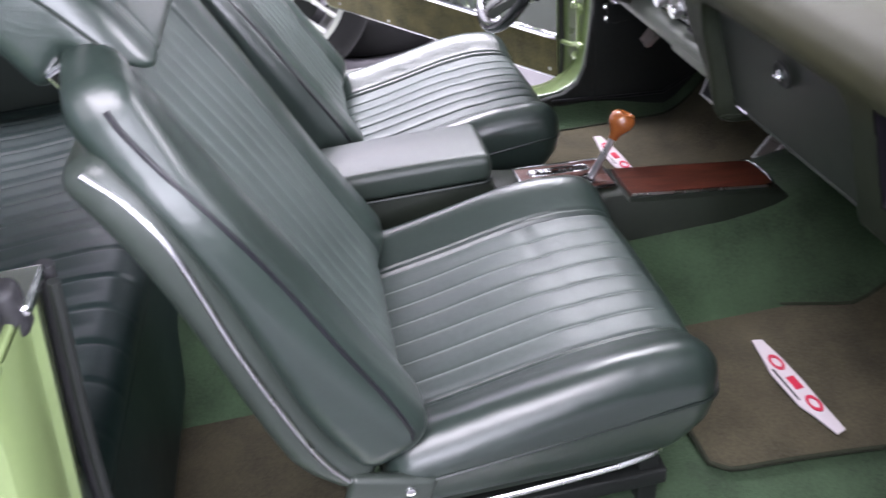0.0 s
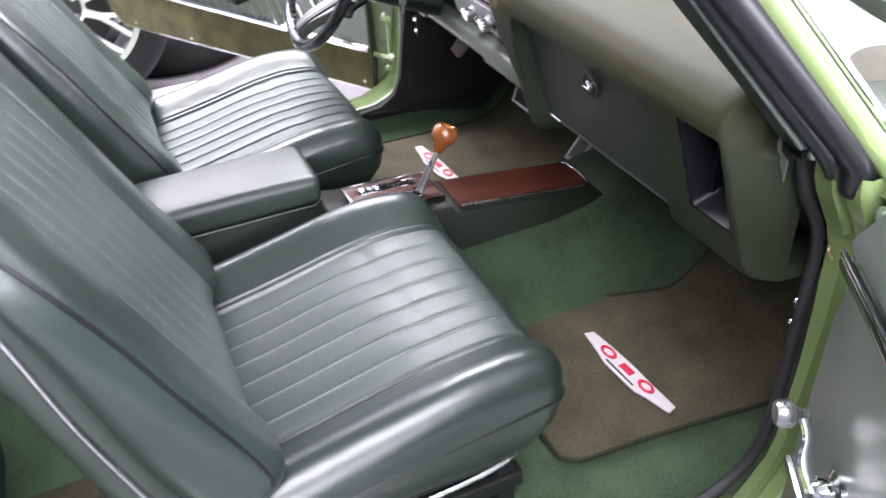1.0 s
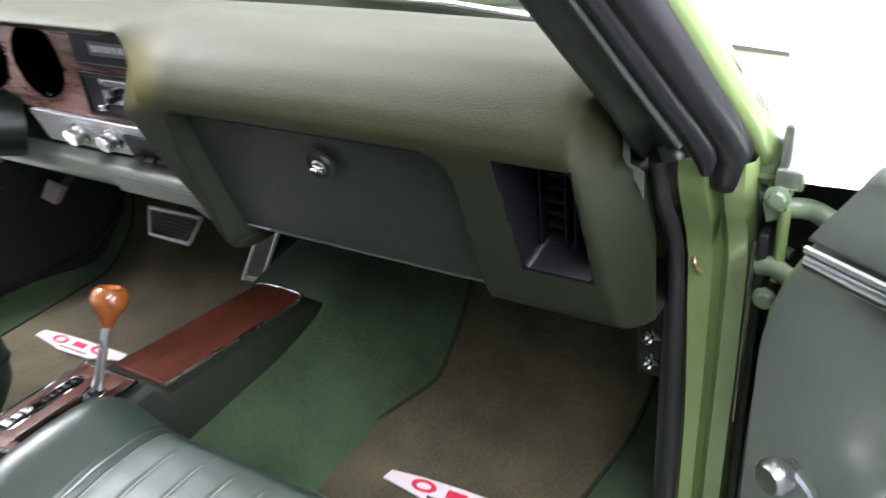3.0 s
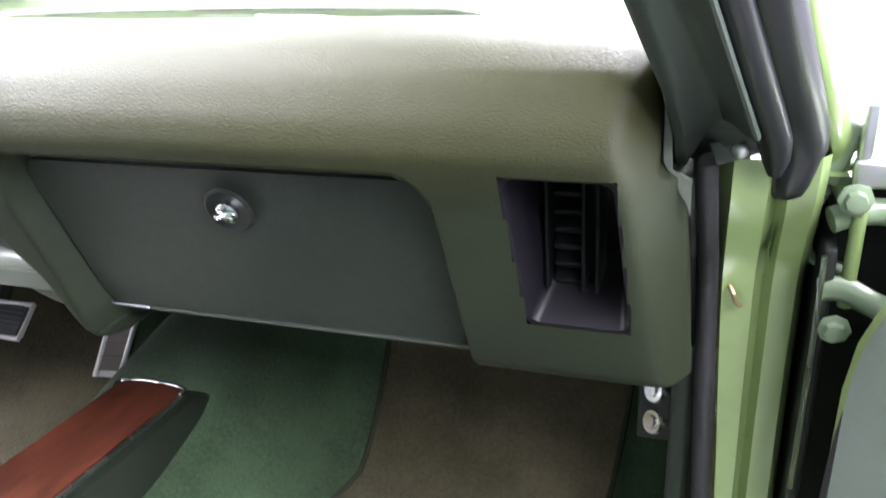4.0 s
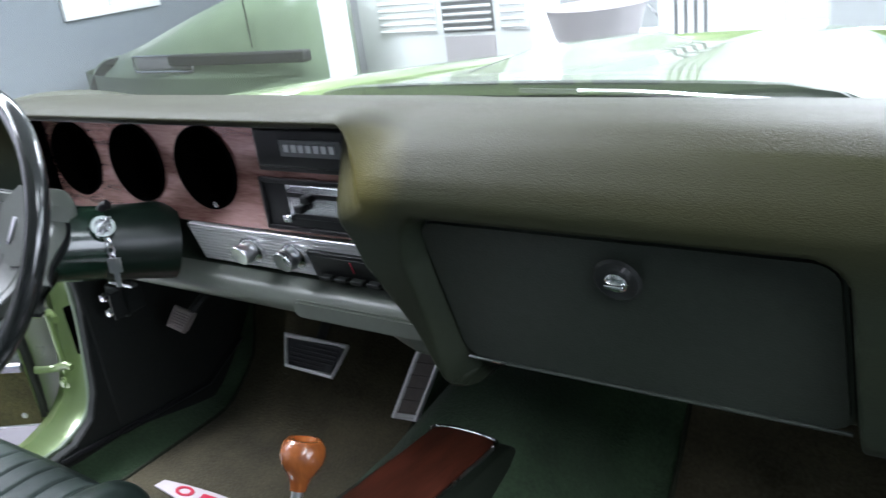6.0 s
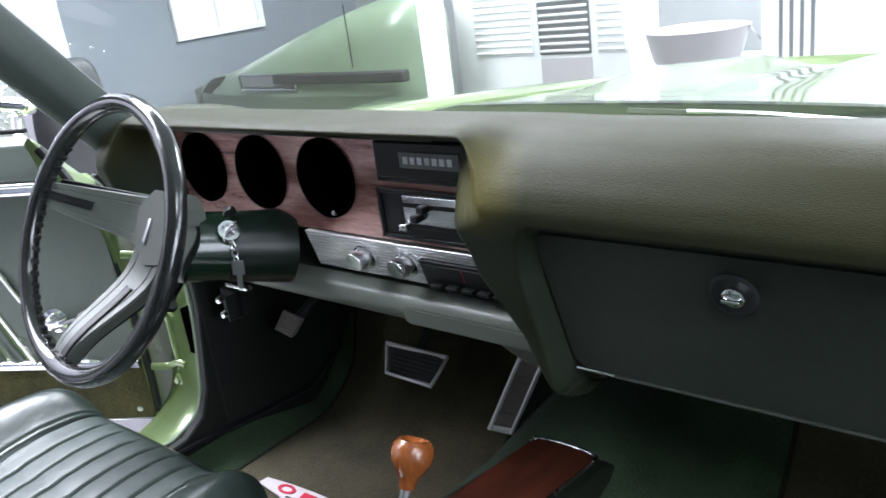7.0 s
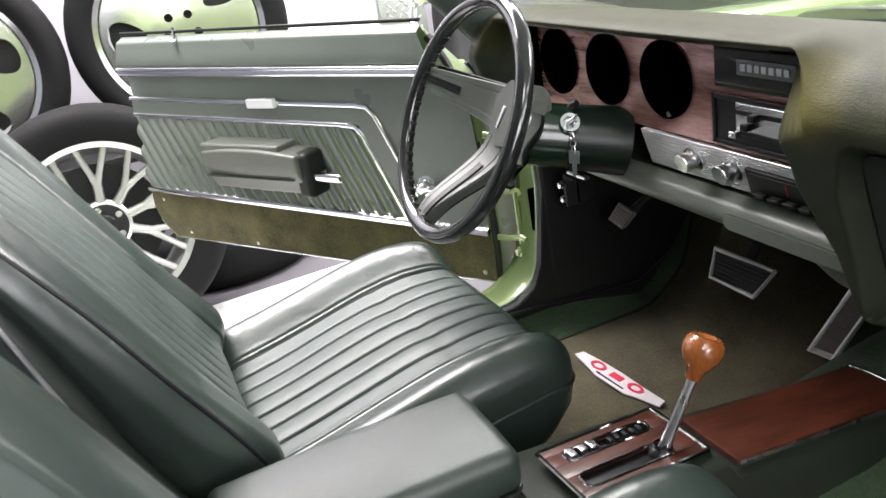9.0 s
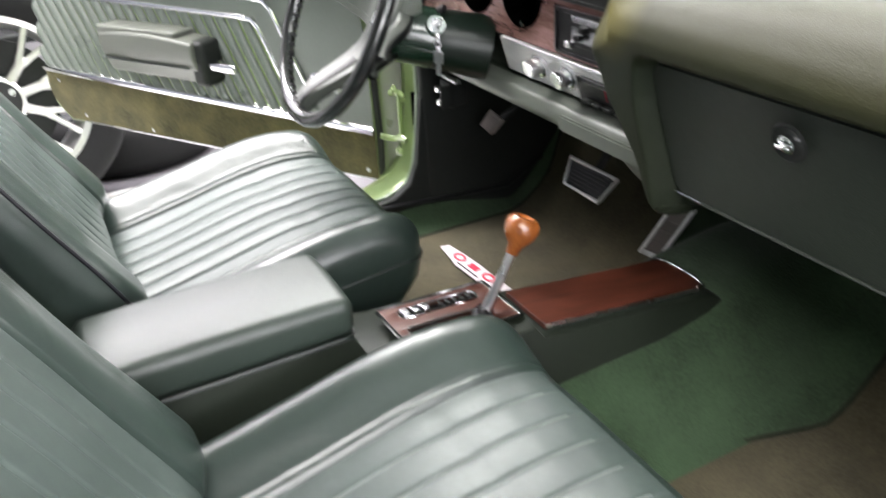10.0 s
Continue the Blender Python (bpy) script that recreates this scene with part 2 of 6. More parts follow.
_l.new(_w.outputs["Facing"], _p.inputs[0])
_f = _n.new("ShaderNodeMath")
_f.operation = "MULTIPLY_ADD"
_f.inputs[1].default_value, _f.inputs[2].default_value = 0.5, 0.04
_l.new(_p.outputs[0], _f.inputs[0])
_m = _n.new("ShaderNodeMixShader")
_l.new(_f.outputs[0], _m.inputs[0])
_l.new(_t.outputs[0], _m.inputs[1])
_l.new(_g.outputs[0], _m.inputs[2])
# a pale veil mixed into the glass in place of haze and reflections
_d = _n.new("ShaderNodeBsdfDiffuse")
_d.inputs[0].default_value = (0.8, 0.85, 0.82, 1)
_x = _n.new("ShaderNodeMixShader")
_dn = _n.new("ShaderNodeTexNoise")
_dn.inputs["Scale"].default_value, _dn.inputs["Detail"].default_value = 5, 5
_dr = _n.new("ShaderNodeMapRange")
_dr.inputs["To Min"].default_value, _dr.inputs["To Max"].default_value = 0.12, 0.26
_l.new(_dn.outputs["Fac"], _dr.inputs["Value"])
_l.new(_dr.outputs["Result"], _x.inputs[0])
_l.new(_m.outputs[0], _x.inputs[1])
_l.new(_d.outputs[0], _x.inputs[2])
_l.new(_x.outputs[0], _n["Material Output"].inputs["Surface"])

TUBE = bpy.data.materials.new("lamp_tube")
TUBE.use_nodes = True
TUBE.node_tree.nodes["Principled BSDF"].inputs["Emission Color"].default_value = (1, 1, 1, 1)
TUBE.node_tree.nodes["Principled BSDF"].inputs["Emission Strength"].default_value = 6.0
SKYPANE = bpy.data.materials.new("bright_window")
SKYPANE.use_nodes = True
SKYPANE.node_tree.nodes["Principled BSDF"].inputs["Emission Color"].default_value = (0.85, 0.93, 1, 1)
SKYPANE.node_tree.nodes["Principled BSDF"].inputs["Emission Strength"].default_value = 0.28


# ---------- mesh helpers ----------
def thing(name, m=None, label="", category="", group="", kind=""):
    ob = new(name)
    ob.empty_display_size = 0.05
    ob.matrix_basis = m or Matrix()
    return tagged(ob, label, category, group, kind)


def mesh_of(bm, name, mat, sharp=40):
    bmesh.ops.recalc_face_normals(bm, faces=bm.faces)
    me = bpy.data.meshes.new(name)
    bm.to_mesh(me)
    bm.free()
    me.materials.append(mat)
    me.polygons.foreach_set("use_smooth", [True] * len(me.polygons))
    me.set_sharp_from_angle(angle=radians(sharp))
    return me


def part(name, bm, mat, parent, label="", sharp=40, at=None):
    """One mesh under a thing or a part, drawn in the thing's own frame."""
    ob = new(name, mesh_of(bm, name, mat, sharp))
    ob.parent = parent
    if at is not None:
        ob.matrix_basis = at
    return tagged(ob, label)


def single(name, bm, mat, label="", category="", kind="", sharp=40, group=""):
    return tagged(new(name, mesh_of(bm, name, mat, sharp)), label, category, group, kind)


def span(h, r, n, k=3):
    ends = [h - r + r * math.tan(math.pi / 4 * i / k) for i in range(k + 1)]
    mids = [-(h - r) + 2 * (h - r) * i / n for i in range(n + 1)]
    return [-e for e in reversed(ends)] + mids[1:-1] + ends


def rbox(sx, sy, sz, r, n=(1, 1, 1), warp=None, k=3, center=(0, 0, 0)):
    """A box with rounded edges, cut fine enough to be warped."""
    h = (sx / 2, sy / 2, sz / 2)
    r = min(r, *[0.499 * s for s in (sx, sy, sz)])
    axes = [span(h[i], r, n[i], k) for i in range(3)]
    bm, seen = bmesh.new(), {}

    def vert(i, j, q):
        key = (i, j, q)
        if key not in seen:
            p = Vector((axes[0][i], axes[1][j], axes[2][q]))
            c = Vector([max(-(h[a] - r), min(h[a] - r, p[a])) for a in range(3)])
            d = p - c
            p = c + (d.normalized() * r if d.length > 1e-9 else d)
            p = p + Vector(center)
            seen[key] = bm.verts.new(warp(p) if warp else p)
        return seen[key]

    N = [len(a) - 1 for a in axes]
    for a in range(3):
        b, c = (a + 1) % 3, (a + 2) % 3
        for side in (0, N[a]):
            for i in range(N[b]):
                for j in range(N[c]):
                    quad = []
                    for di, dj in ((0, 0), (1, 0), (1, 1), (0, 1)):
                        idx = [0, 0, 0]
                        idx[a], idx[b], idx[c] = side, i + di, j + dj
                        quad.append(vert(*idx))
                    bm.faces.new(quad)
    return bm


def block(x0, x1, y0, y1, z0, z1, bev=0.003, k=2):
    return rbox(x1 - x0, y1 - y0, z1 - z0, bev, k=k, center=((x0 + x1) / 2, (y0 + y1) / 2, (z0 + z1) / 2))


def join(*bms):
    out = bms[0]
    for b in bms[1:]:
        me = bpy.data.meshes.new("tmp")
        b.to_mesh(me)
        b.free()
        out.from_mesh(me)
        bpy.data.meshes.remove(me)
    return out


def moved(bm, m):
    bm.transform(m)
    return bm


def spline(pts, k=8, closed=False):
    """A smooth run through the points."""
    p = [Vector(q) for q in pts]
    n, out = len(p), []
    for i in range(n if closed else n - 1):
        a, b = p[i], p[(i + 1) % n]
        z = p[(i - 1) % n] if closed or i else a * 2 - b
        c = p[(i + 2) % n] if closed or i + 2 < n else b * 2 - a
        for j in range(k):
            t = j / k
            out.append(0.5 * (2 * a + (b - z) * t + (2 * z - 5 * a + 4 * b - c) * t * t + (3 * a - z - 3 * b + c) * t ** 3))
    return out if closed else out + [p[-1]]


def tube(pts, r, n=10, closed=False, flat=1.0, up=(0, 0, 1)):
    """A round bar along points; r may change along it; flat squeezes it along its second axis."""
    bm, rings, m = bmesh.new(), [], len(pts)
    pts = [Vector(p) for p in pts]
    side = None
    for i, p in enumerate(pts):
        t = (pts[(i + 1) % m] - pts[i - 1]) if closed else (pts[min(i + 1, m - 1)] - pts[max(i - 1, 0)])
        t.normalize()
        if side is None:
            side = t.cross(Vector(up))
            if side.length < 1e-3:
                side = t.cross(Vector((1, 0, 0)))
        side = (side - t * side.dot(t)).normalized()
        upv = side.cross(t)
        q = r[i] if isinstance(r, (list, tuple)) else r
        rings.append([bm.verts.new(p + side * q * math.cos(2 * math.pi * j / n) + upv * q * flat * math.sin(2 * math.pi * j / n)) for j in range(n)])
    for i in range(m if closed else m - 1):
        a, b = rings[i], rings[(i + 1) % m]
        for j in range(n):
            bm.faces.new((a[j], a[(j + 1) % n], b[(j + 1) % n], b[j]))
    if not closed:
        bm.faces.new(list(reversed(rings[0])))
        bm.faces.new(rings[-1])
    return bm


def lathe(profile, n=32, m=None):
    """A turned body about z: (radius, height) from one end to the other."""
    bm, rings = bmesh.new(), []
    for r, h in profile:
        rings.append([bm.verts.new((r * math.cos(2 * math.pi * j / n), r * math.sin(2 * math.pi * j / n), h)) for j in range(n)] if r > 1e-6 else [bm.verts.new((0, 0, h))])
    for a, b in zip(rings, rings[1:]):
        for j in range(n):
            q = [a[j % len(a)], a[(j + 1) % len(a)], b[(j + 1) % len(b)], b[j % len(b)]]
            q = [v for i, v in enumerate(q) if v not in q[:i]]
            if len(q) > 2:
                bm.faces.new(q)
    if m is not None:
        bm.transform(m)
    return bm


def grid(rows, closed=False):
    bm = bmesh.new()
    vs = [[bm.verts.new(p) for p in row] for row in rows]
    for a, b in zip(vs, vs[1:]):
        for j in range(len(a) - (0 if closed else 1)):
            k = (j + 1) % len(a)
            bm.faces.new((a[j], a[k], b[k], b[j]))
    return bm


def prism(outline, depth, m=None, bev=0.0):
    """A flat plate: an outline in xy, thick in z from 0 up to depth."""
    bm = bmesh.new()
    lo = [bm.verts.new((x, y, 0)) for x, y in outline]
    hi = [bm.verts.new((x, y, depth)) for x, y in outline]
    bm.faces.new(list(reversed(lo)))
    top = bm.faces.new(hi)
    for i in range(len(lo)):
        j = (i + 1) % len(lo)
        bm.faces.new((lo[i], lo[j], hi[j], hi[i]))
    if bev:
        bmesh.ops.recalc_face_normals(bm, faces=bm.faces)
        bmesh.ops.bevel(bm, geom=list(top.edges), offset=bev, segments=2, affect="EDGES")
    if m is not None:
        bm.transform(m)
    return bm


def frame_of(origin, x_axis, y_axis):
    x, y = Vector(x_axis).normalized(), Vector(y_axis).normalized()
    z = x.cross(y).normalized()
    y = z.cross(x)
    return Matrix(((x.x, y.x, z.x, origin[0]), (x.y, y.y, z.y, origin[1]), (x.z, y.z, z.z, origin[2]), (0, 0, 0, 1)))


def rounded_rect(x0, x1, y0, y1, r, k=5):
    out = []
    for cx, cy, a in ((x1 - r, y0 + r, -90), (x1 - r, y1 - r, 0), (x0 + r, y1 - r, 90), (x0 + r, y0 + r, 180)):
        for i in range(k + 1):
            t = radians(a + 90 * i / k)
            out.append((cx + r * math.cos(t), cy + r * math.sin(t)))
    return out


def smooth(a, b, x):
    t = max(0.0, min(1.0, (x - a) / (b - a)))
    return t * t * (3 - 2 * t)


def groove(d, w):
    return math.exp(-(d / w) ** 2)


# ---------- garage ----------
single("floor", block(-5.2, 5.2, -5.2, 7.2, GROUND - 0.1, GROUND, 0.005), CONCRETE, "dark sealed concrete garage floor", "floor", "structure")
single("wall_north", block(-5.0, 5.0, 4.8, 5.0, GROUND, 3.0), WALL, "white painted garage wall", "wall", "structure")
single("wall_south", block(-5.2, 5.2, -5.2, -5.0, GROUND, 3.0), GREYWALL, "grey painted garage wall", "wall", "structure")
single("wall_west", block(-5.2, -5.0, -5.0, 7.0, GROUND, 3.0), GREYWALL, "grey painted garage wall", "wall", "structure")
single("wall_east", block(5.0, 5.2, -5.0, 7.0, GROUND, 3.0), WALL, "white painted garage wall", "wall", "structure")
single("ceiling", block(-5.2, 5.2, -5.2, 7.2, 3.0, 3.2), WALL, "white garage ceiling", "ceiling", "structure")


def ceiling_light(x, y, sx, sy, watts):
    t = thing("ceiling_light", pose(x, y, 2.96), "white fluorescent ceiling light with a glowing diffuser", "lamp", "ceiling lights")
    part("frame", join(block(-sx / 2 - 0.03, sx / 2 + 0.03, -sy / 2 - 0.03, -sy / 2, -0.06, 0.04), block(-sx / 2 - 0.03, sx / 2 + 0.03, sy / 2, sy / 2 + 0.03, -0.06, 0.04),
                       block(-sx / 2 - 0.03, -sx / 2, -sy / 2, sy / 2, -0.06, 0.04), block(sx / 2, sx / 2 + 0.03, -sy / 2, sy / 2, -0.06, 0.04)), WHITE, t)
    part("diffuser", block(-sx / 2 + 0.004, sx / 2 - 0.004, -sy / 2 + 0.004, sy / 2 - 0.004, -0.03, 0.02), TUBE, t)
    area_lamp("lamp", pose(x, y, 2.88), sx, sy, watts)


for lx, ly, sx, sy, w in ((-2.1, -0.6, 1.2, 3.0, 395), (2.3, -1.6, 1.2, 2.6, 120), (-2.0, 2.6, 0.5, 2.4, 190), (0.6, 3.9, 1.6, 0.5, 500), (3.6, 2.6, 0.5, 2.0, 60)):
    ceiling_light(lx, ly, sx, sy, w)

# wide daylight window in the wall beyond the passenger door
w2 = thing("window_2", pose(5.0, 0.3, 1.5), "wide bright garage window with white frame", "window", kind="structure")
bars = [block(-0.05, 0, -2.65, 2.65, z, z + 0.07) for z in (-1.27, 1.20)] + [block(-0.05, 0, y, y + 0.07, -1.20, 1.20) for y in (-2.65, -0.895, 0.825, 2.58)]
part("window_frame", join(*bars), WHITE, w2)
for y0, y1 in ((-2.58, -0.895), (-0.825, 0.825), (0.895, 2.58)):
    part("pane", block(-0.02, -0.012, y0, y1, -1.20, 1.20, 0.001), SKYPANE, w2)
area_lamp("daylight", pose(4.9, 0.3, 1.5, 0, 90, 0), 2.35, 5.1, 430, (0.93, 0.97, 1.0))


# ---------- car shell ----------
def floor_height(x, y):
    """Carpet: a hump along the middle, rising to the toe board in front and to the rear seat behind."""
    d = abs(x - XC)
    toe = 0.40 * smooth(0.16, 0.60, y)
    return 0.015 + max(toe, 0.140 * (1 - smooth(0.06, 0.26, d))) + 0.04 * (1 - smooth(0.05, 0.24, d)) * smooth(0.0, 0.3, y)


rows = [[(XC + 0.70 * (2 * i / 60 - 1), -1.15 + 1.68 * j / 70, floor_height(XC + 0.70 * (2 * i / 60 - 1), -1.15 + 1.68 * j / 70)) for i in range(61)] for j in range(71)]
# the carpet climbs to the sill beside the driver
climb = []
for i in range(25):
    y = -0.16 + 0.52 * i / 24
    top = max(0.085 - 0.05 * smooth(0.0, 0.24, y), floor_height(-0.65, y) + 0.004)
    climb.append([(-0.576 - 0.077 * v, y, max(0.0155 + (top - 0.0155) * v ** 1.15, floor_height(-0.576 - 0.077 * v, y) + 0.0015)) for v in (0.0, 0.2, 0.4, 0.6, 0.8, 1.0)])
single("carpet", join(grid(rows), grid(climb)), CARPET, "green loop-pile car carpet over the floor and tunnel", "carpet", "structure")


def side_shell(s):
    """Painted post, sill, rear post, seals and pillar of one side; s is 1 for the passenger's side."""
    X = lambda d: XC + s * d  # noqa: E731
    car = thing("door_opening", pose(X(0.72), -0.5, -0.06), "lime green painted door opening with black rubber seal", "car body", "door openings")
    T = Matrix.Translation((-X(0.72), 0.5, 0.06))

    def add(name, bm, mat, label="", parent=car):
        return part(name, moved(bm, T), mat, parent, label)

    # front post with a pressed step
    outline = [(0.692, 0.10), (0.697, -0.020), (0.706, -0.034), (0.730, -0.032), (0.733, -0.024), (0.737, -0.018), (0.744, -0.026), (0.762, -0.024), (0.768, -0.016), (0.769, 0.03), (0.772, 0.12)]
    rows = []
    for z in [-0.09, -0.06, -0.03, 0.0, 0.03, 0.06, 0.1, 0.14, 0.2, 0.25, 0.3, 0.36, 0.4, 0.44, 0.47, 0.5, 0.53, 0.56, 0.58, 0.60]:
        # the post leans forward below the pillar and flares out into the sill
        back = 0.056 * smooth(0.60, 0.46, z) - 0.012 * smooth(0.36, 0.15, z) - 0.10 * smooth(0.14, -0.06, z)
        wide = 0.012 * smooth(0.5, 0.2, z)
        rows.append([(X(x + wide * smooth(0.74, 0.70, x)), y + back * smooth(0.10, -0.01, y), z) for x, y in outline])
    if s > 0:
        add("front_post", grid(rows), PAINT)
    else:
        # hollow jamb with a pale flange that sweeps round into the sill
        sweep = spline([Vector((0, y, z)) for y, z in ((0.004, 0.60), (0.002, 0.45), (0.000, 0.314), (-0.019, 0.179), (-0.040, 0.134), (-0.084, 0.110), (-0.150, 0.103), (-0.50, 0.100), (-0.93, 0.100))], 6)
        rows = []
        for k, p in enumerate(sweep):
            d = (sweep[min(k + 1, len(sweep) - 1)] - sweep[max(k - 1, 0)]).normalized()
            out = Vector((0, -d.z, d.y))
            rows.append([(-0.664 - dx, *(p + out * dn).yz) for dx, dn in ((-0.003, 0.002), (0.004, -0.001), (0.008, 0.010), (0.016, 0.040), (0.030, 0.055), (0.070, 0.058), (0.105, 0.050), (0.125, 0.030), (0.150, 0.034), (0.160, 0.080))])
        add("front_post", grid(rows), PAINT)
        add("flange", tube([(-0.6655, p.y, p.z) for p in sweep], 0.0048, 8), FADED, "pale rounded flange")
    # sill with a raised lip
    sill = [(0.66, -0.02), (0.70, 0.005), (0.715, 0.012), (0.725, -0.005), (0.735, -0.03), (0.80, -0.045), (0.84, -0.06), (0.85, -0.12), (0.845, -0.20)]
    add("sill", grid([[(X(x), y, z) for x, z in sill] for y in (-1.06, -0.8, -0.5, -0.2, -0.06, 0.06)]), PAINT)
    add("sill_plate", moved(block(-0.018, 0.018, -0.42, 0.42, 0, 0.004, 0.0015), pose(X(0.765), -0.52, -0.034) if s > 0 else pose(-0.715, -0.52, 0.0425)), STEEL, "ribbed aluminium sill plate")
    # rear lock post
    outline = [(0.664, -0.20), (0.666, -0.045), (0.674, -0.018), (0.690, -0.004), (0.716, 0.0), (0.722, -0.007), (0.785, -0.008), (0.800, -0.02), (0.812, -0.10), (0.83, -0.5)]
    rows = []
    for z in [-0.10, 0.0, 0.2, 0.4, 0.55, 0.64, 0.66]:
        rows.append([(X(x), y - 0.974 - 0.18 * (0.66 - z) + 0.12 * smooth(0.30, -0.1, z), z) for x, y in outline])
    add("lock_post", grid(rows), PAINT)
    add("lock_post_cap", block(min(X(0.666), X(0.83)), max(X(0.666), X(0.83)), -1.5, -0.985, 0.650, 0.664, 0.005), PAINT)
    add("post_moulding", block(min(X(0.672), X(0.735)), max(X(0.672), X(0.735)), -1.02, -0.972, 0.660, 0.672, 0.004), CHROME)
    add("window_seal", join(rbox(0.075, 0.09, 0.10, 0.014, (2, 2, 2), center=(X(0.765), -1.035, 0.705)), rbox(0.03, 0.03, 0.05, 0.01, center=(X(0.728), -0.992, 0.668))), RUBBER)
    # black tube seal round the opening
    run = spline([(X(0.688), -0.036, 0.60), (X(0.691), -0.022, 0.55), (X(0.694), 0.006, 0.50), (X(0.696), 0.018, 0.45), (X(0.701), 0.013, 0.33), (X(0.707), 0.004, 0.18), (X(0.705), -0.012, 0.10), (X(0.702), -0.045, 0.055), (X(0.70), -0.11, 0.026),
                  (X(0.70), -0.3, 0.018), (X(0.70), -0.7, 0.018), (X(0.70), -0.94, 0.022), (X(0.685), -0.99, 0.07), (X(0.672), -1.03, 0.2), (X(0.670), -1.012, 0.45), (X(0.668), -0.975, 0.668)], 6)
    add("inner_seal", tube(spline([(X(0.688), -1.03, 0.2), (X(0.688), -1.000, 0.45), (X(0.686), -0.966, 0.66)], 6), 0.006, 8), SATIN)
    add("seal", tube(run if s > 0 else run[60:], 0.0085, 10), RUBBER)
    # screen pillar: trim, painted outside and a thick two-lobed rubber seal
    if s > 0:
        base, lean, skin, skin_lean = Vector((0.774, -0.018, 0.62)), Vector((-0.306, -0.84, 1)), Vector((0.793, -0.001, 0.62)), Vector((-0.335, -0.80, 1))
        inner, lip_lean = Vector((0.7590, -0.047, 0.62)), Vector((-0.308, -0.79, 1))
        rows, edge = [], []
        for i in range(15):
            u = i / 14
            zl, zr = 0.584 + 0.526 * u, 0.630 + 0.480 * u
            p = Vector((min(0.704 - 0.283 * (zl - 0.62), 0.6985), -0.062 - 0.805 * (zl - 0.62) + 0.30 * max(0, 0.62 - zl), zl))
            q = Vector((0.7515 - 0.311 * (zr - 0.62), -0.066 - 0.767 * (zr - 0.62), zr))
            across = [p.lerp(q, k) - Vector((0, 0.0035 * math.sin(math.pi * k), 0.026 * math.sin(math.pi * k) ** 2 * max(0, 1 - 3 * u) * -1)) for k in (0.12, 0.25, 0.4, 0.55, 0.7, 0.85)]
            rows.append([(p.x - 0.004, p.y + 0.060, p.z), (p.x - 0.0035, p.y + 0.016, p.z), (p.x - 0.001, p.y + 0.004, p.z), *[tuple(v) for v in across], tuple(q), (q.x + 0.0015, q.y + 0.006, q.z), (q.x - 0.002, q.y + 0.040, q.z)])
            edge.append(q + Vector((-0.0015, -0.0005, 0)))
        trim = grid(rows)
        trim.verts.ensure_lookup_table()
        trim.faces.new([trim.verts[k] for k in range(12)])
        add("trim_edge", tube(edge, 0.0026, 8), SHELL)
        add("trim_screw", lathe([(0, 0.004), (0.0035, 0.003), (0.006, 0)], 14, pose(0.739, -0.046, 0.611, 90)), STEEL)
        add("trim_tab", moved(rbox(0.034, 0.006, 0.018, 0.0028, k=2), pose(0.737, -0.041, 0.612, 0, -22)), SHELL)
    else:
        base, lean, skin, skin_lean = Vector((X(0.748), -0.004, 0.605)), Vector((0.285, -0.84, 1)), Vector((X(0.778), 0.014, 0.611)), Vector((0.285, -0.84, 1))
        inner, lip_lean = Vector((X(0.732), -0.018, 0.609)), lean
        c, d = Vector((X(0.694), -0.020, 0.597)), Vector((X(0.606), -0.456, 1.09))
        section = [(0.030, -0.026), (0.004, -0.034), (-0.006, -0.026), (-0.015, -0.002), (-0.0165, 0.010), (-0.012, 0.056), (-0.006, 0.073), (0.004, 0.079), (0.030, 0.079)]
        trim = grid([[(p.x + s * dx, p.y + dy, p.z) for dx, dy in section] for p in [c.lerp(d, i / 8) for i in range(9)]])
    add("pillar_trim", trim, SHELL, "dark green pillar trim")
    low = [base + Vector((-s * 0.006, 0.016, -0.056)), base + Vector((-s * 0.004, 0.012, -0.046)), base + Vector((-s * 0.001, 0.006, -0.025))]
    add("pillar_seal", tube(spline(low + [base + lean * (0.485 * i / 8) for i in range(9)], 2), [0.004, 0.011, 0.016, 0.018, 0.0185] + [0.0195] * 18, 20, flat=1.12), SEALBLACK)
    add("seal_lip", tube(spline([inner + Vector((s * 0.003, 0.010, -0.028))] + [inner + lip_lean * (0.485 * i / 8) for i in range(9)], 2), [0.005, 0.009] + [0.0112] * 17, 12), SEALBLACK)
    add("pillar_skin", tube([skin + skin_lean * (-0.03 + 0.515 * i / 8) for i in range(9)], 0.0145, 10), PAINT)
    add("pillar_chrome", tube([skin + Vector((s * 0.002, 0.024, 0.006)) + skin_lean * (0.485 * i / 8) for i in range(9)], 0.006, 8), CHROME)
    if s > 0:
        add("inner_wall", join(block(X(0.684), X(0.700), 0.066, 0.13, 0.0, 0.595, 0.002), block(X(0.684), X(0.700), 0.131, 0.50, 0.0, 0.50, 0.002)), SATIN)
        add("hinge_pocket", join(block(X(0.772), X(0.90), 0.10, 0.13, -0.05, 0.56, 0.004), block(X(0.774), X(0.784), 0.0, 0.11, -0.05, 0.52, 0.003)), SATIN)
        add("pocket_edge", tube([(X(0.7745), -0.012, 0.30), (X(0.7745), -0.012, 0.44), (X(0.7735), -0.012, 0.52)], 0.0022, 6), STEEL)
        add("wire_clip", tube(spline([(X(0.712), 0.021, 0.470), (X(0.715), 0.015, 0.467), (X(0.717), 0.016, 0.460), (X(0.722), 0.018, 0.455)], 4), 0.0022, 6), BRASS, "small brass clip")
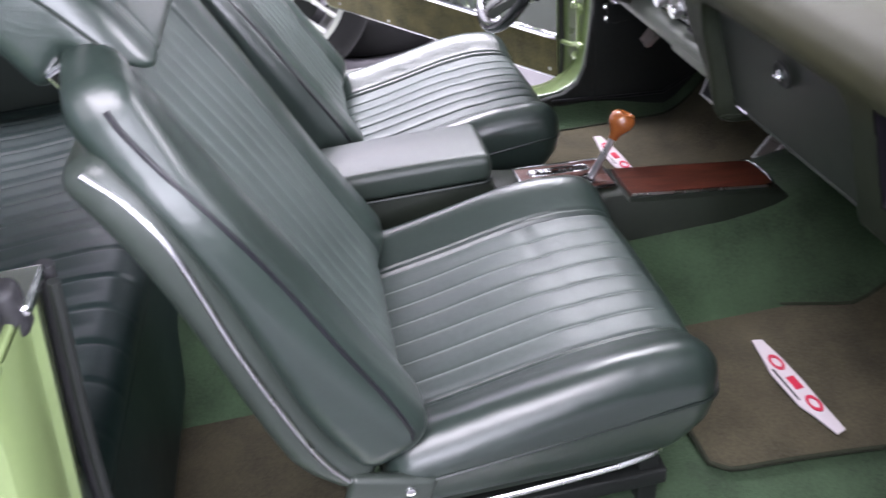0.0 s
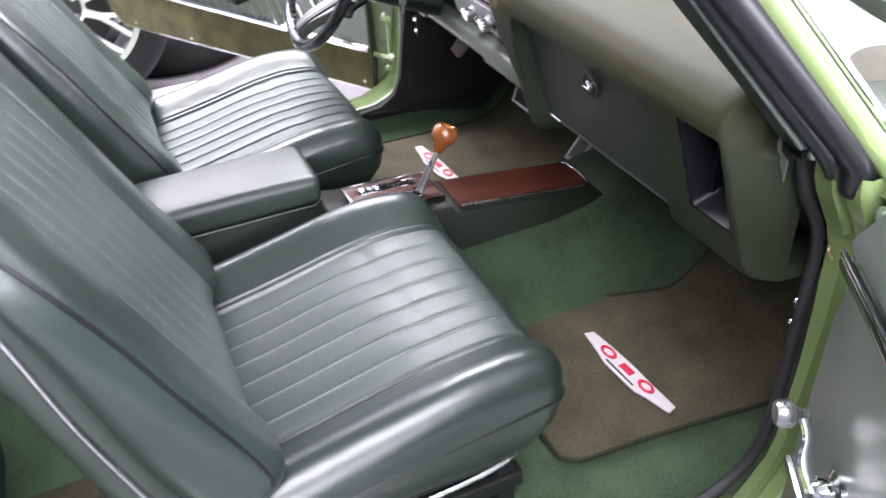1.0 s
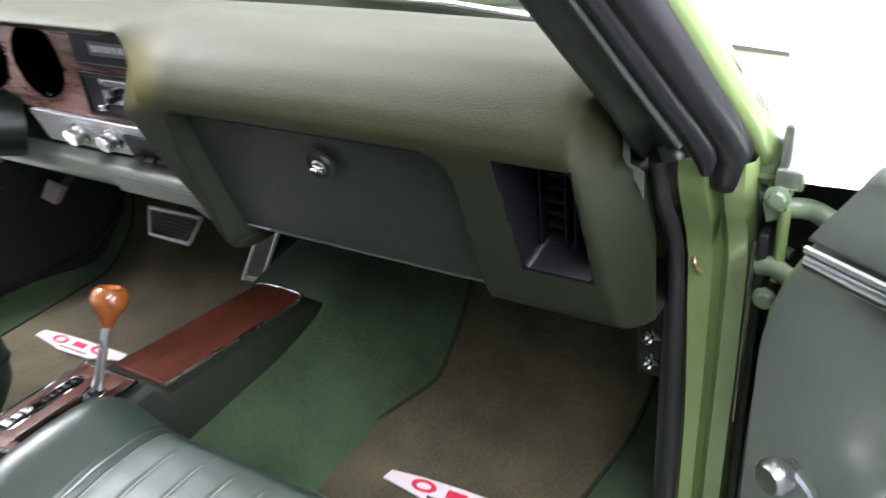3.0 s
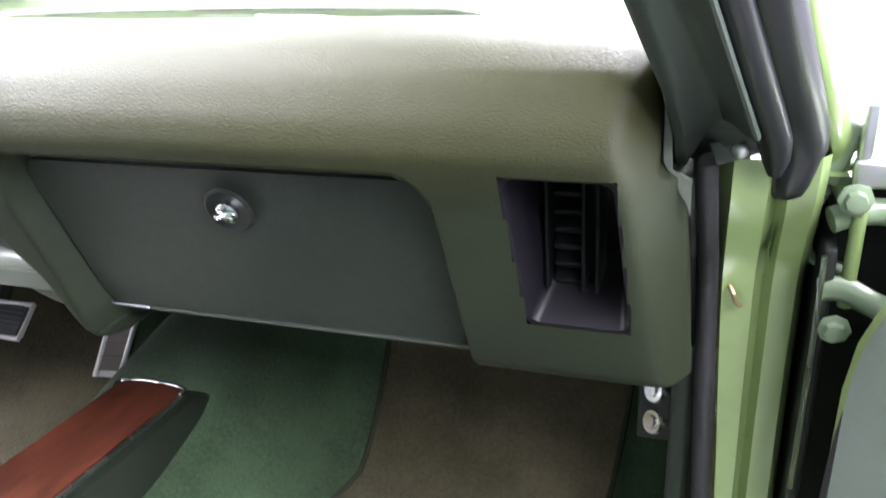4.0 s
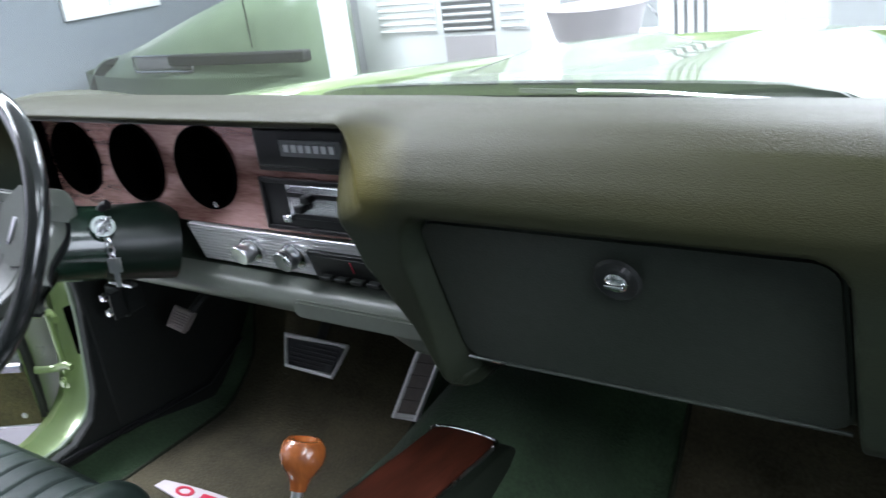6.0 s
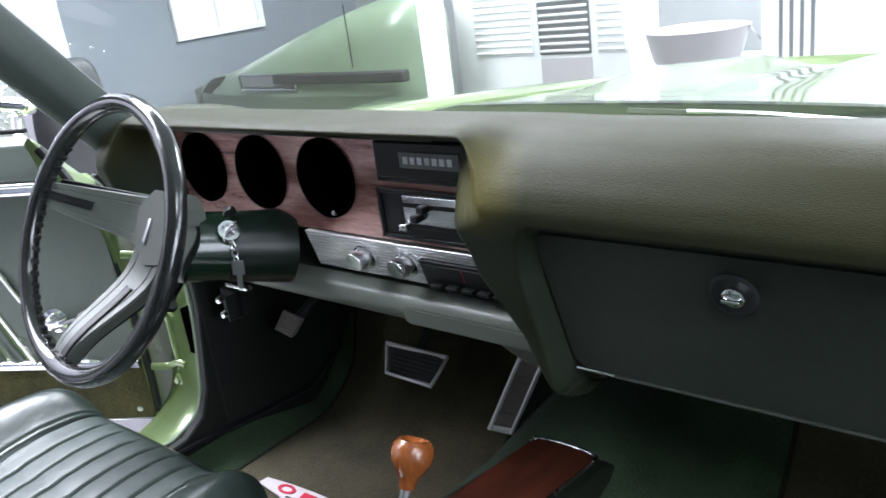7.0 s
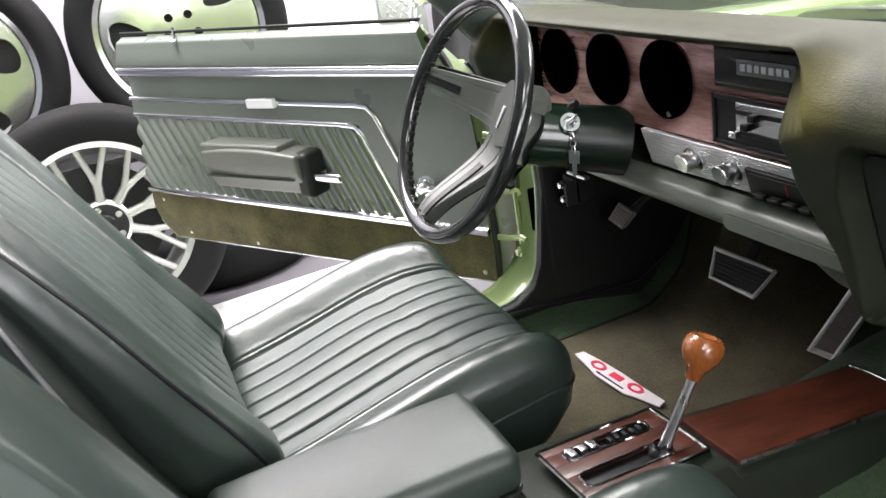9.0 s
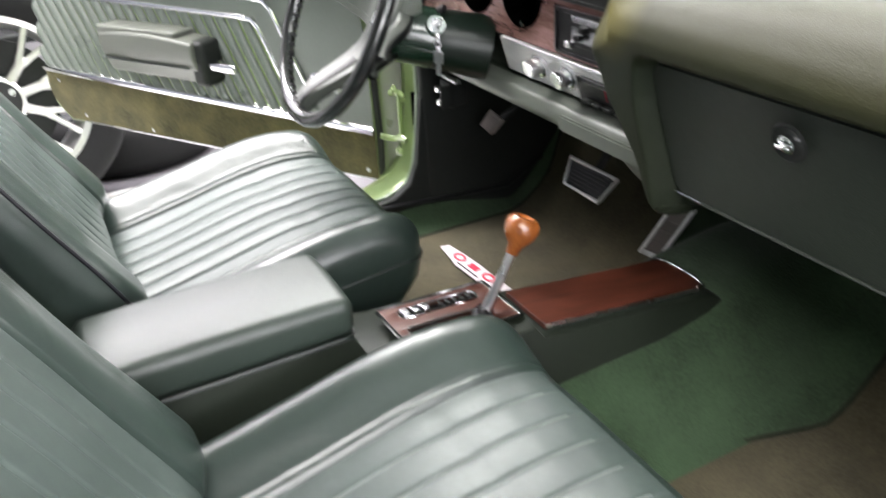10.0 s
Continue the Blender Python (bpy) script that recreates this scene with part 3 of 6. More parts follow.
        add("check_link", tube(spline([(X(0.770), 0.020, 0.560), (X(0.764), 0.032, 0.535), (X(0.765), 0.040, 0.500), (X(0.775), 0.046, 0.488), (X(0.800), 0.040, 0.482)], 5), 0.0055, 8, flat=1.3), FADED, "pale painted check link")
        add("folded_flange", join(moved(rbox(0.034, 0.012, 0.050, 0.004, (2, 2, 2)), pose(X(0.768), 0.014, 0.592, 8, 14, 0)), moved(rbox(0.020, 0.016, 0.030, 0.005, (2, 2, 2)), pose(X(0.784), 0.020, 0.566, -10, -20, 15))), FADED, "crumpled pale flange under the pillar")
        add("strap_bracket", join(block(X(0.786), X(0.796), -0.004, 0.016, 0.548, 0.632, 0.003), block(X(0.784), X(0.808), -0.008, 0.004, 0.572, 0.592, 0.003)), STEEL, "pale metal check bracket")
    else:
        # solid black block in place of a shaded hole
        add("hinge_pocket", block(-0.756, -0.726, 0.026, 0.062, 0.205, 0.300, 0.003), HOLESHADE, "black block painted as the shaded hole behind the hinge")
    # hinge arms, pin and bolts
    for z, gap, dx, dy in ((0.512, 0.029, 0.0, 0.0), (0.105, 0.029, 0.0, 0.0)) if s > 0 else ((0.470, 0.040, -0.020, -0.012), (0.248, 0.048, -0.020, -0.012)):
        hinge = add("hinge", join(*[tube(spline([(X(0.776 + dx), 0.006 + dy, z + h), (X(0.792 + dx), 0.012 + dy - 0.010 * k, z + h + 0.004), (X(0.815 + dx), 0.016 + dy - 0.022 * k, z + h + 0.004 - 0.008 * k), (X(0.840 + dx), 0.002 + dy - 0.03 * k, z + h)], 5), 0.0105 if s > 0 else 0.0075, 10, flat=0.75, up=(0, 1, 0)) for k, h in ((0, gap), (1, -gap))]), FADED if s > 0 else PAINT, "painted hinge arms")
        part("pin", moved(lathe([(0, gap + 0.011), (0.0055, gap + 0.009), (0.0055, -gap - 0.011), (0, -gap - 0.011)], 12), T @ pose(X(0.794 + dx), 0.004 + dy, z)), PAINT, hinge)
        for h in (gap + 0.023, -gap - 0.026):
            part("bolt_head", moved(lathe([(0, 0.010), (0.007, 0.009), (0.008, 0.004), (0.012, 0.003), (0.012, 0)], 8), T @ pose(X(0.788 + dx), -0.006 + dy, z + h, 90)), FADED if s > 0 else PAINT, hinge, "painted hexagon bolt")
    return car


side_shell(1)
side_shell(-1)

# inner side panels below the dash
for s in (1, -1):
    x = XC + s * 0.680
    k = thing("kick_panel", pose(x, 0.25, 0.0), "dark green moulded kick panel beside the footwell", "panel", "kick panels")
    if s > 0:
        part("panel", moved(rbox(0.02, 0.52, 0.47, 0.008, (1, 10, 6)), pose(0, 0.07, 0.235)), SHELL, k)
        part("bolt_plate", block(-0.040, 0.008, -0.182, -0.176, 0.262, 0.430, 0.002), SATIN, k)
    else:
        part("panel", moved(rbox(0.02, 0.58, 0.47, 0.008, (1, 10, 6)), pose(0, 0.04, 0.235)), SATIN, k)
    for z in (0.328, 0.290):
        if s > 0:
            part("bolt", lathe([(0, 0.006), (0.006, 0.006), (0.007, 0.003), (0.0115, 0.003), (0.0125, 0), (0.006, -0.003), (0.006, -0.02)], 14, pose(-0.024, -0.19, z, 40, -60, 0)), CHROME, k, "bright hexagon bolt")
    if s > 0:
        part("trim_strip", block(-0.014, -0.008, -0.24, 0.2, 0.005, 0.014, 0.002), SATIN, k)
    else:
        heel = [(0.01, 0.36), (-0.002, 0.314), (-0.021, 0.179), (-0.042, 0.132), (-0.084, 0.106), (-0.150, 0.098), (-0.150, 0.080), (0.01, 0.060)]
        part("heel", prism([(y - 0.25, z) for y, z in heel], 0.018, frame_of((-0.010, 0, 0), (0, 1, 0), (0, 0, 1)), bev=0.002), SATIN, k)
        part("trim_strip", tube([(0.017, y - 0.25, z) for y, z in ((-0.12, 0.096), (-0.04, 0.090), (0.08, 0.078), (0.20, 0.070), (0.30, 0.120))], 0.005, 6), BLACK, k)

# bulkhead behind the pedals
single("wall_bulkhead", block(-0.68, 0.74, 0.50, 0.54, 0.0, 0.50), SATIN, "black bulkhead behind the dashboard", "wall", "structure")


def roof_shell():
    t = thing("car_roof", pose(XC, -1.0, 1.05), "lime green hardtop roof with an unseen headliner whitened to bounce light", "roof", kind="structure")
    rows = [[(0.60 * (2 * i / 16 - 1), y, 0.055 - 0.06 * (2 * i / 16 - 1) ** 4 - 0.03 * ((y + 0.1) / 0.7) ** 2) for i in range(17)] for y in [-1.25 + 1.83 * j / 16 for j in range(17)]]
    part("skin", grid(rows), PAINT, t)
    part("headliner", grid([[(x * 0.98, y, z - 0.03) for x, y, z in row] for row in rows]), HEADLINER, t)
    for s in (1, -1):
        part("sail_panel", block(min(s * 0.57, s * 0.61), max(s * 0.57, s * 0.61), -1.25, -0.52, -0.46, 0.0, 0.01), PAINT, t)
    part("rear_shelf", block(-0.60, 0.60, -1.25, -0.62, -0.47, -0.44, 0.01), SHELL, t)


roof_shell()

# screen
rows = []
for j in range(9):
    v = j / 8
    rows.append([(XC + (0.695 - 0.080 * v) * u, 0.40 - 0.80 * v + (-0.345 + 0.37 * v) * abs(u) ** 4.5, 0.602 + 0.46 * v) for u in [2 * i / 40 - 1 for i in range(41)]])
glass = single("windshield", grid(rows), GLASS, "clear curved windshield with a faint green tint", "window", "structure")
glass.visible_shadow = False


# ---------- bonnet, wings, cowl ----------
def hood_height(x, y):
    d = (x - XC) / 0.74
    z = 0.597 - 0.048 * d * d - 0.105 * max(0.0, y - 0.47) ** 1.15
    for cx in (-0.24, 0.22):
        e = abs(x - XC - cx) / 0.19
        z += 0.036 * smooth(1, 0.30, e) * smooth(0.70, 1.10, y) * smooth(1.60, 1.45, y)
    return z


h = thing("hood", pose(XC, 1.0, 0.6), "lime green car bonnet with two raised scoops", "bonnet")
rows = [[(x - XC, y - 0.07 * ((x - XC) / 0.74) ** 2 * (1 - (y - 0.47) / 1.35) - 1.0, hood_height(x, y) - 0.6) for x in [XC + 0.74 * (2 * i / 60 - 1) for i in range(61)]] for y in [0.455 + 1.365 * j / 60 for j in range(61)]]
part("skin", grid(rows), PAINT, h)
part("front_edge", tube([(0.74 * (2 * i / 12 - 1), 0.815, -0.155 - 0.03 * (2 * i / 12 - 1) ** 2) for i in range(13)], 0.02, 8), PAINT, h)
for s in (1, -1):
    f = thing("fender", pose(XC + s * 0.85, 0.8, 0.575), "lime green front wing beside the bonnet", "wing", "front wings")
    prof = [(-0.112, -0.06), (-0.108, 0.0), (-0.09, 0.012), (0.0, 0.014), (0.06, 0.0), (0.10, -0.04), (0.115, -0.12), (0.12, -0.3), (0.11, -0.6)]
    part("skin", grid([[(s * x, y, z - 0.01 - 0.11 * max(0, (y + 0.4)) ** 1.15) for x, z in prof] for y in (-0.80, -0.6, -0.3, 0.0, 0.4, 0.8, 1.0)]), PAINT, f)
    part("inner_apron", block(min(-s * 0.112, -s * 0.125), max(-s * 0.112, -s * 0.125), -0.72, 1.0, -0.55, -0.21, 0.003), PAINT, f)
c = thing("cowl", pose(XC, 0.42, 0.6), "lime green cowl panel with dark vent slots below the windshield", "cowl")
part("panel", grid([[(0.80 * u, y - 0.07 * u * u, z) for u in [2 * i / 20 - 1 for i in range(21)]] for y, z in ((-0.16, -0.040), (-0.06, -0.030), (0.0, -0.034), (0.06, -0.036), (0.13, -0.05))]), PAINT, c)
# dark strip standing in for the shadow gap between bonnet and glass
seal = [(0.014, -0.045), (0.010, 0.010), (0.004, 0.014), (-0.005, 0.012), (-0.008, -0.045)]
part("cowl_shade_strip", grid([[(0.72 * u, 0.025 - 0.07 * u * u + dy, dz - 0.006 * u * u - 0.05 * smooth(0.54, 0.70, abs(u)) * smooth(0.0, 0.016, dz)) for dy, dz in seal] for u in [2 * i / 24 - 1 for i in range(25)]]), GLOVE, c, "dark strip for the shadow gap along the rear of the bonnet")
for i in range(4):
    part("slot", block(-0.30 + 0.13 * i, -0.20 + 0.13 * i, -0.028, -0.012, -0.036, -0.028, 0.002), BLACK, c)
w = thing("wiper", pose(0.30, 0.40, 0.600), "thin black windshield wiper resting below the glass", "wiper")
part("arm", tube(spline([(0.338, -0.160, 0.016), (0.245, -0.088, 0.007), (0.153, -0.042, 0.001), (-0.072, 0.016, 0.002), (-0.20, 0.022, 0.004)], 6), 0.0035, 6), STEEL, w, "thin metal wiper arm")
part("blade", tube(spline([(0.318, -0.146, 0.010), (0.225, -0.080, 0.000), (0.133, -0.034, -0.005), (-0.092, 0.020, -0.003), (-0.30, 0.030, 0.0)], 6), 0.0048, 6, flat=1.5), RUBBER, w)


# ---------- dashboard ----------
DRIVER = [(0.36, 0.600), (0.28, 0.624), (0.18, 0.652), (0.08, 0.677), (0.0, 0.692), (-0.05, 0.697), (-0.080, 0.695), (-0.094, 0.689), (-0.086, 0.681),
          (-0.052, 0.679), (-0.022, 0.672), (-0.002, 0.473), (-0.022, 0.469), (-0.037, 0.464), (-0.046, 0.448), (-0.038, 0.427), (0.10, 0.424)]
RIDER = [(0.36, 0.600), (0.28, 0.622), (0.18, 0.650), (0.08, 0.675), (0.0, 0.688), (-0.055, 0.687), (-0.092, 0.669), (-0.111, 0.645), (-0.118, 0.624),
         (-0.114, 0.606), (-0.104, 0.576), (-0.074, 0.455), (-0.070, 0.440), (-0.066, 0.428), (-0.058, 0.418), (-0.040, 0.412), (0.10, 0.410)]


def profile(points):
    out = []
    for i, (a, b) in enumerate(zip(points, points[1:])):
        k = 40 if i == 10 else 6
        out += [(a[0] + (b[0] - a[0]) * j / k, a[1] + (b[1] - a[1]) * j / k) for j in range(k)]
    out.append(points[-1])
    for _ in range(4):
        out = [out[0]] + [tuple(0.25 * p[q] + 0.5 * c[q] + 0.25 * n[q] for q in (0, 1)) for p, c, n in zip(out, out[1:], out[2:])] + [out[-1]]
    return out


D_PROF, R_PROF = profile(DRIVER), profile(RIDER)
GB = (0.157, 0.535, 0.424, 0.601)      # glove box door: x from, to, z from, to
VENT = (0.590, 0.667, 0.479, 0.611)


def face_y(z):
    """The passenger-side face below the pad."""
    return -0.109 + (0.605 - z) * 0.255


def dash_point(x, i):
    d, r = D_PROF[i], R_PROF[i]
    z0 = r[1]
    lean = max(0.0, 0.545 - z0) * 0.49 - 0.010 * groove(z0 - 0.60, 0.03)
    lean += 0.034 * smooth(56.5, 51.5, i)
    early = 0.010 * smooth(30, 38, i) * smooth(62, 56, i) + 0.02 * smooth(46, 34, i)
    b = smooth(0.062 - early, 0.094 + 0.02 * smooth(46, 34, i), x - lean)
    b = max(b, smooth(-0.565, -0.612, x))
    y, z = d[0] + (r[0] - d[0]) * b, d[1] + (r[1] - d[1]) * b
    # the pad hangs lower beside the glove box
    if i > 48:
        z -= 0.026 * smooth(0.045, 0.105, x) * smooth(0.225, 0.155, x) * smooth(0.475, 0.415, z) * smooth(0.10, 0.02, y)
    # recess that holds the glove box door
    left = GB[0] + max(0.0, GB[3] - max(z, GB[2])) * 0.075
    inside = min(x - left, GB[1] + (GB[3] - z) * 0.06 - x, GB[3] - z + 0.002)
    near, high, r = min(x - left, GB[1] + (GB[3] - z) * 0.06 - x), GB[3] - z + 0.002, 0.026
    if near < r and high < r:
        inside = r - math.hypot(r - near, r - high)
    if i > 48 and z < GB[3] + 0.03 and z > 0.4 and y < 0:
        roll = 0.014 * smooth(GB[3] - 0.01, GB[3] - 0.06, z) if x < 0.3 else 0.0
        y += 0.038 * smooth(-0.005 - roll, 0.005, inside)
    # the end is cut off by a slanting flat face with soft edges
    if x > 0.62:
        cut = -0.116 + 0.255 * max(0.0, 0.605 - z) + 2.3 * (x - 0.664 - 0.15 * max(0.0, 0.65 - z))
        y += 0.5 * (cut - y + math.hypot(cut - y, 0.010)) - 0.5 * (math.hypot(0.06, 0.010) - 0.06)
        z -= 0.016 * smooth(0.650, 0.715, x) * smooth(0.60, 0.69, z)
        x = min(x, 0.6885 + (0.020 + 0.07 * max(0.0, 0.55 - z)) * max(smooth(0.600, 0.585, z), smooth(-0.01, 0.02, y)))
    e = max(0.0, (-0.628 - x) / 0.027)
    y += 0.05 * min(1, e) ** 2.5
    y += 0.05 * ((x - XC) / 0.70) ** 2 * -1 * smooth(0.1, 0.36, y)
    return (x, y, z)


dash = thing("dashboard", pose(XC, 0.10, 0.392), "olive green padded dashboard with walnut gauge panel", "dashboard")
TD = Matrix.Translation((-XC, -0.10, -0.392))
xs = [-0.655 + 1.376 * i / 520 for i in range(521)]
rows = [[dash_point(x, i) for i in range(len(D_PROF))] for x in xs]
bm = grid(rows)
gone = [f for f in bm.faces if VENT[0] < f.calc_center_median().x - 0.075 * (VENT[3] - f.calc_center_median().z) < VENT[1] and VENT[2] < f.calc_center_median().z < VENT[3] and f.calc_center_median().y < 0.0]
gone += [f for f in bm.faces if -0.585 < f.calc_center_median().x < 0.045 and 0.53 < f.calc_center_median().z < 0.668 and -0.024 < f.calc_center_median().y < 0.0]
bmesh.ops.delete(bm, geom=list(set(gone)), context="FACES")


def under_strip(f):
    c = f.calc_center_median()
    return c.z < 0.4705 and c.x < 0.118 and c.y < 0.05


lower = bm.copy()
bmesh.ops.delete(bm, geom=[f for f in bm.faces if under_strip(f)], context="FACES")
bmesh.ops.delete(lower, geom=[f for f in lower.faces if not under_strip(f)], context="FACES")
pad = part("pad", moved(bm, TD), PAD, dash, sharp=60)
part("lower_panel", moved(lower, TD), LOWERPAINT, dash, "grey-green painted lower panel", sharp=60)


def add(name, bm, mat, label="", parent=None, sharp=40):
    return part(name, moved(bm, TD), mat, parent or dash, label, sharp)


# glove box door
def glove_outline():
    pts = []
    for x, z in rounded_rect(GB[0] - 0.004, GB[1] - 0.003, GB[2], GB[3] - 0.003, 0.022):
        t = (GB[3] - z)
        pts.append((x + t * (0.075 if x < 0.33 else 0.06), z))
    return pts


FACE = frame_of((0, face_y(0.0) + 0.0320, 0), (1, 0, 0), (0, -0.247, 0.969))
slope = math.hypot(1, 0.255)
gdoor = add("glove_box_door", prism([(x, z * slope) for x, z in glove_outline()], 0.010, FACE, bev=0.004), GLOVE, "dark green glove box door")
lock_m = frame_of((0.359, face_y(0.558) + 0.0185, 0.558), (1, 0, 0), (0, -0.247, 0.969))
part("lock_surround", moved(lathe([(0.017, 0.0), (0.024, 0.003), (0.021, 0.006), (0.015, 0.003), (0.0, 0.002)], 28), TD @ lock_m @ pose(0, 0, 0.0025) @ Matrix.Diagonal((0.92, 0.92, 0.7, 1))), SATIN, gdoor, "dark dished surround")
part("lock", moved(join(lathe([(0.014, 0.0), (0.014, 0.008), (0.011, 0.010), (0.0, 0.010)], 24), block(-0.012, 0.012, -0.003, 0.003, 0.008, 0.017, 0.002)), TD @ lock_m @ pose(0, 0, 0.003) @ Matrix.Diagonal((0.70, 0.70, 0.75, 1))), CHROME, gdoor, "chrome twist lock")
add("lip", tube([(0.175 + 0.365 * i / 10, face_y(0.424) + 0.020, 0.4245) for i in range(11)], 0.0020, 6), GLOVE)
# the highlight at the lip's left end, made as a chrome strip
add("lip_highlight", tube([(0.172 + 0.045 * i / 3, face_y(0.424) + 0.019, 0.4255) for i in range(4)], 0.0022, 6), CHROME, "short chrome strip for the highlight on the lip")
add("end_bracket", prism([(0.6895, 0.649), (0.6940, 0.651), (0.6965, 0.596), (0.7100, 0.589), (0.7100, 0.562), (0.7065, 0.572), (0.6970, 0.587), (0.6900, 0.602)], 0.003, frame_of((0, -0.046, 0), (1, 0, 0), (0, 0, 1)), bev=0.0008), LOWERPAINT, "pale painted metal edge")

# passenger vent
vx0, vx1, vz0, vz1 = VENT


def ring(x0, x1, z0, z1, dy):
    return [(x + 0.075 * (VENT[3] - z), face_y(z) + dy, z) for x, z in rounded_rect(x0, x1, z0, z1, 0.008, 4)]


rows = [ring(vx0 - 0.002, vx1 + 0.002, vz0 - 0.002, vz1 + 0.002, 0.001), ring(vx0 - 0.001, vx1 + 0.001, vz0 - 0.001, vz1 + 0.001, -0.0018), ring(vx0 + 0.002, vx1 - 0.002, vz0 + 0.002, vz1 - 0.002, -0.001),
        ring(vx0 + 0.012, vx1 - 0.004, vz0 + 0.022, vz1 - 0.004, 0.035)]
vent = add("vent", grid(rows, closed=True), VENTBLACK, "recessed dark air vent")
box = grid([ring(vx0 + 0.012, vx1 - 0.004, vz0 + 0.022, vz1 - 0.004, 0.035), ring(vx0 + 0.012, vx1 - 0.004, vz0 + 0.022, vz1 - 0.004, 0.09)], closed=True)
part("duct", moved(join(box, block(vx0, vx1, 0.025, 0.03, vz0, vz1)), TD), BLACK, vent)
for x in (0.611, 0.638, 0.648):
    part("blade", moved(block(x - 0.0015, x + 0.0015, -0.06, -0.02, vz0 + 0.02, vz1 - 0.005, 0.001), TD), COLLAR, vent)
for i in range(7):
    z = 0.505 + 0.0145 * i
    part("louvre", moved(rbox(0.022, 0.022, 0.006, 0.0025), TD @ pose(0.625, -0.040, z, 25)), COLLAR, vent)

# walnut panel with three deep round holes
YF = -0.028
GAUGES = (-0.472, -0.335, -0.199)
GZ, GR = 0.6105, 0.0535


def pierced_panel(x0, x1, z0, z1):
    """A flat panel with the three round holes cut out of it."""
    bm, edges = bmesh.new(), []
    loops = [[(x0, z0), (x1, z0), (x1, z1), (x0, z1)]] + [[(cx + GR * math.cos(2 * math.pi * i / 48), GZ + GR * math.sin(2 * math.pi * i / 48)) for i in range(48)] for cx in GAUGES]
    for loop in loops:
        vs = [bm.verts.new((x, YF, z)) for x, z in loop]
        edges += [bm.edges.new((vs[i], vs[(i + 1) % len(vs)])) for i in range(len(vs))]
    bmesh.ops.triangle_fill(bm, edges=edges, use_beauty=True, use_dissolve=False)
    return bm


wood = add("wood_panel", pierced_panel(-0.60, 0.09, 0.536, 0.680), CLUSTERWOOD, "glossy walnut gauge panel")
for cx in GAUGES:
    part("gauge_rim", moved(lathe([(GR - 0.001, -0.006), (GR + 0.0005, 0.004), (GR - 0.002, 0.005), (GR - 0.004, 0.002), (GR - 0.006, -0.055), (0, -0.055)], 40), TD @ frame_of((cx, YF, GZ), (1, 0, 0), (0, 0, 1))), HOLESHADE, wood, "deep gauge well with its shade painted black")
part("trip_knob", moved(lathe([(0, 0.012), (0.004, 0.012), (0.0045, 0.0), (0.002, -0.02)], 14), TD @ frame_of((-0.186, YF + 0.002, 0.566), (1, 0, 0), (0, 0, 1))), CHROME, wood)
# flat plate proud of the wood; its black paints a recess in shade
add("end_shade", block(-0.60, -0.532, YF - 0.005, YF - 0.001, 0.540, 0.674, 0.001), HOLESHADE, "flat black plate painted as a shaded recess beside the gauges")
add("brow_trim", tube([(x, -0.078, 0.6815) for x in [-0.56 + 0.60 * i / 20 for i in range(21)]], 0.0035, 6), BLACK)

# ash tray front with its plaque, and the heater controls
ash = add("ashtray", join(block(-0.100, 0.095, YF - 0.004, YF - 0.001, 0.614, 0.676, 0.001), block(-0.088, 0.09, YF - 0.016, YF - 0.003, 0.622, 0.668, 0.004)), BLACK, "black ash tray lid")
part("plaque", moved(block(-0.046, 0.044, YF - 0.0185, YF - 0.0155, 0.6370, 0.6565, 0.001), TD), SIGN_GREY, ash, "grey plaque")
for i in range(7):
    x = -0.038 + 0.0110 * i
    part("bar", moved(block(x, x + 0.0080, YF - 0.0205, YF - 0.018, 0.6425, 0.6515, 0.0008), TD), LIGHTGREY, ash)
heat = add("heater_control", join(block(-0.104, 0.095, YF - 0.007, YF - 0.002, 0.600, 0.606, 0.001), block(-0.104, 0.095, YF - 0.007, YF - 0.002, 0.5415, 0.547, 0.001), block(-0.104, -0.098, YF - 0.007, YF - 0.002, 0.5415, 0.606, 0.001),
                                  block(-0.10, 0.09, YF - 0.0045, YF - 0.0015, 0.545, 0.602, 0.001)), BLACK, "black heater control panel")
part("face", moved(block(-0.060, 0.035, YF - 0.009, YF - 0.004, 0.562, 0.600, 0.0015), TD), STEEL, heat, "silver slider face")
for x0, x1, z in ((-0.058, -0.028, 0.5885), (-0.022, 0.024, 0.5885), (-0.052, 0.02, 0.563)):
    part("slot", moved(block(x0, x1, YF - 0.0105, YF - 0.0088, z - 0.003, z + 0.003, 0.0008), TD), BLACK, heat)
for x, z in ((-0.024, 0.5865), (-0.056, 0.562), (-0.036, 0.574)):
    part("slider", moved(block(x - 0.006, x + 0.006, YF - 0.020, YF - 0.009, z - 0.0045, z + 0.0045, 0.002), TD), BLACK if z > 0.57 else CHROME, heat)

# engine-turned strip, knobs and radio, leaning back towards their foot
TD = TD @ Matrix(((1, 0, 0, 0), (0, 1, -0.30, 0.30 * 0.5335), (0, 0, 1, 0), (0, 0, 0, 1)))
strip = add("control_strip", block(-0.258, 0.105, YF - 0.006, YF + 0.004, 0.476, 0.5335, 0.002), KNURL, "engine-turned metal strip")
bm = bmesh.new()
c = 0.0048
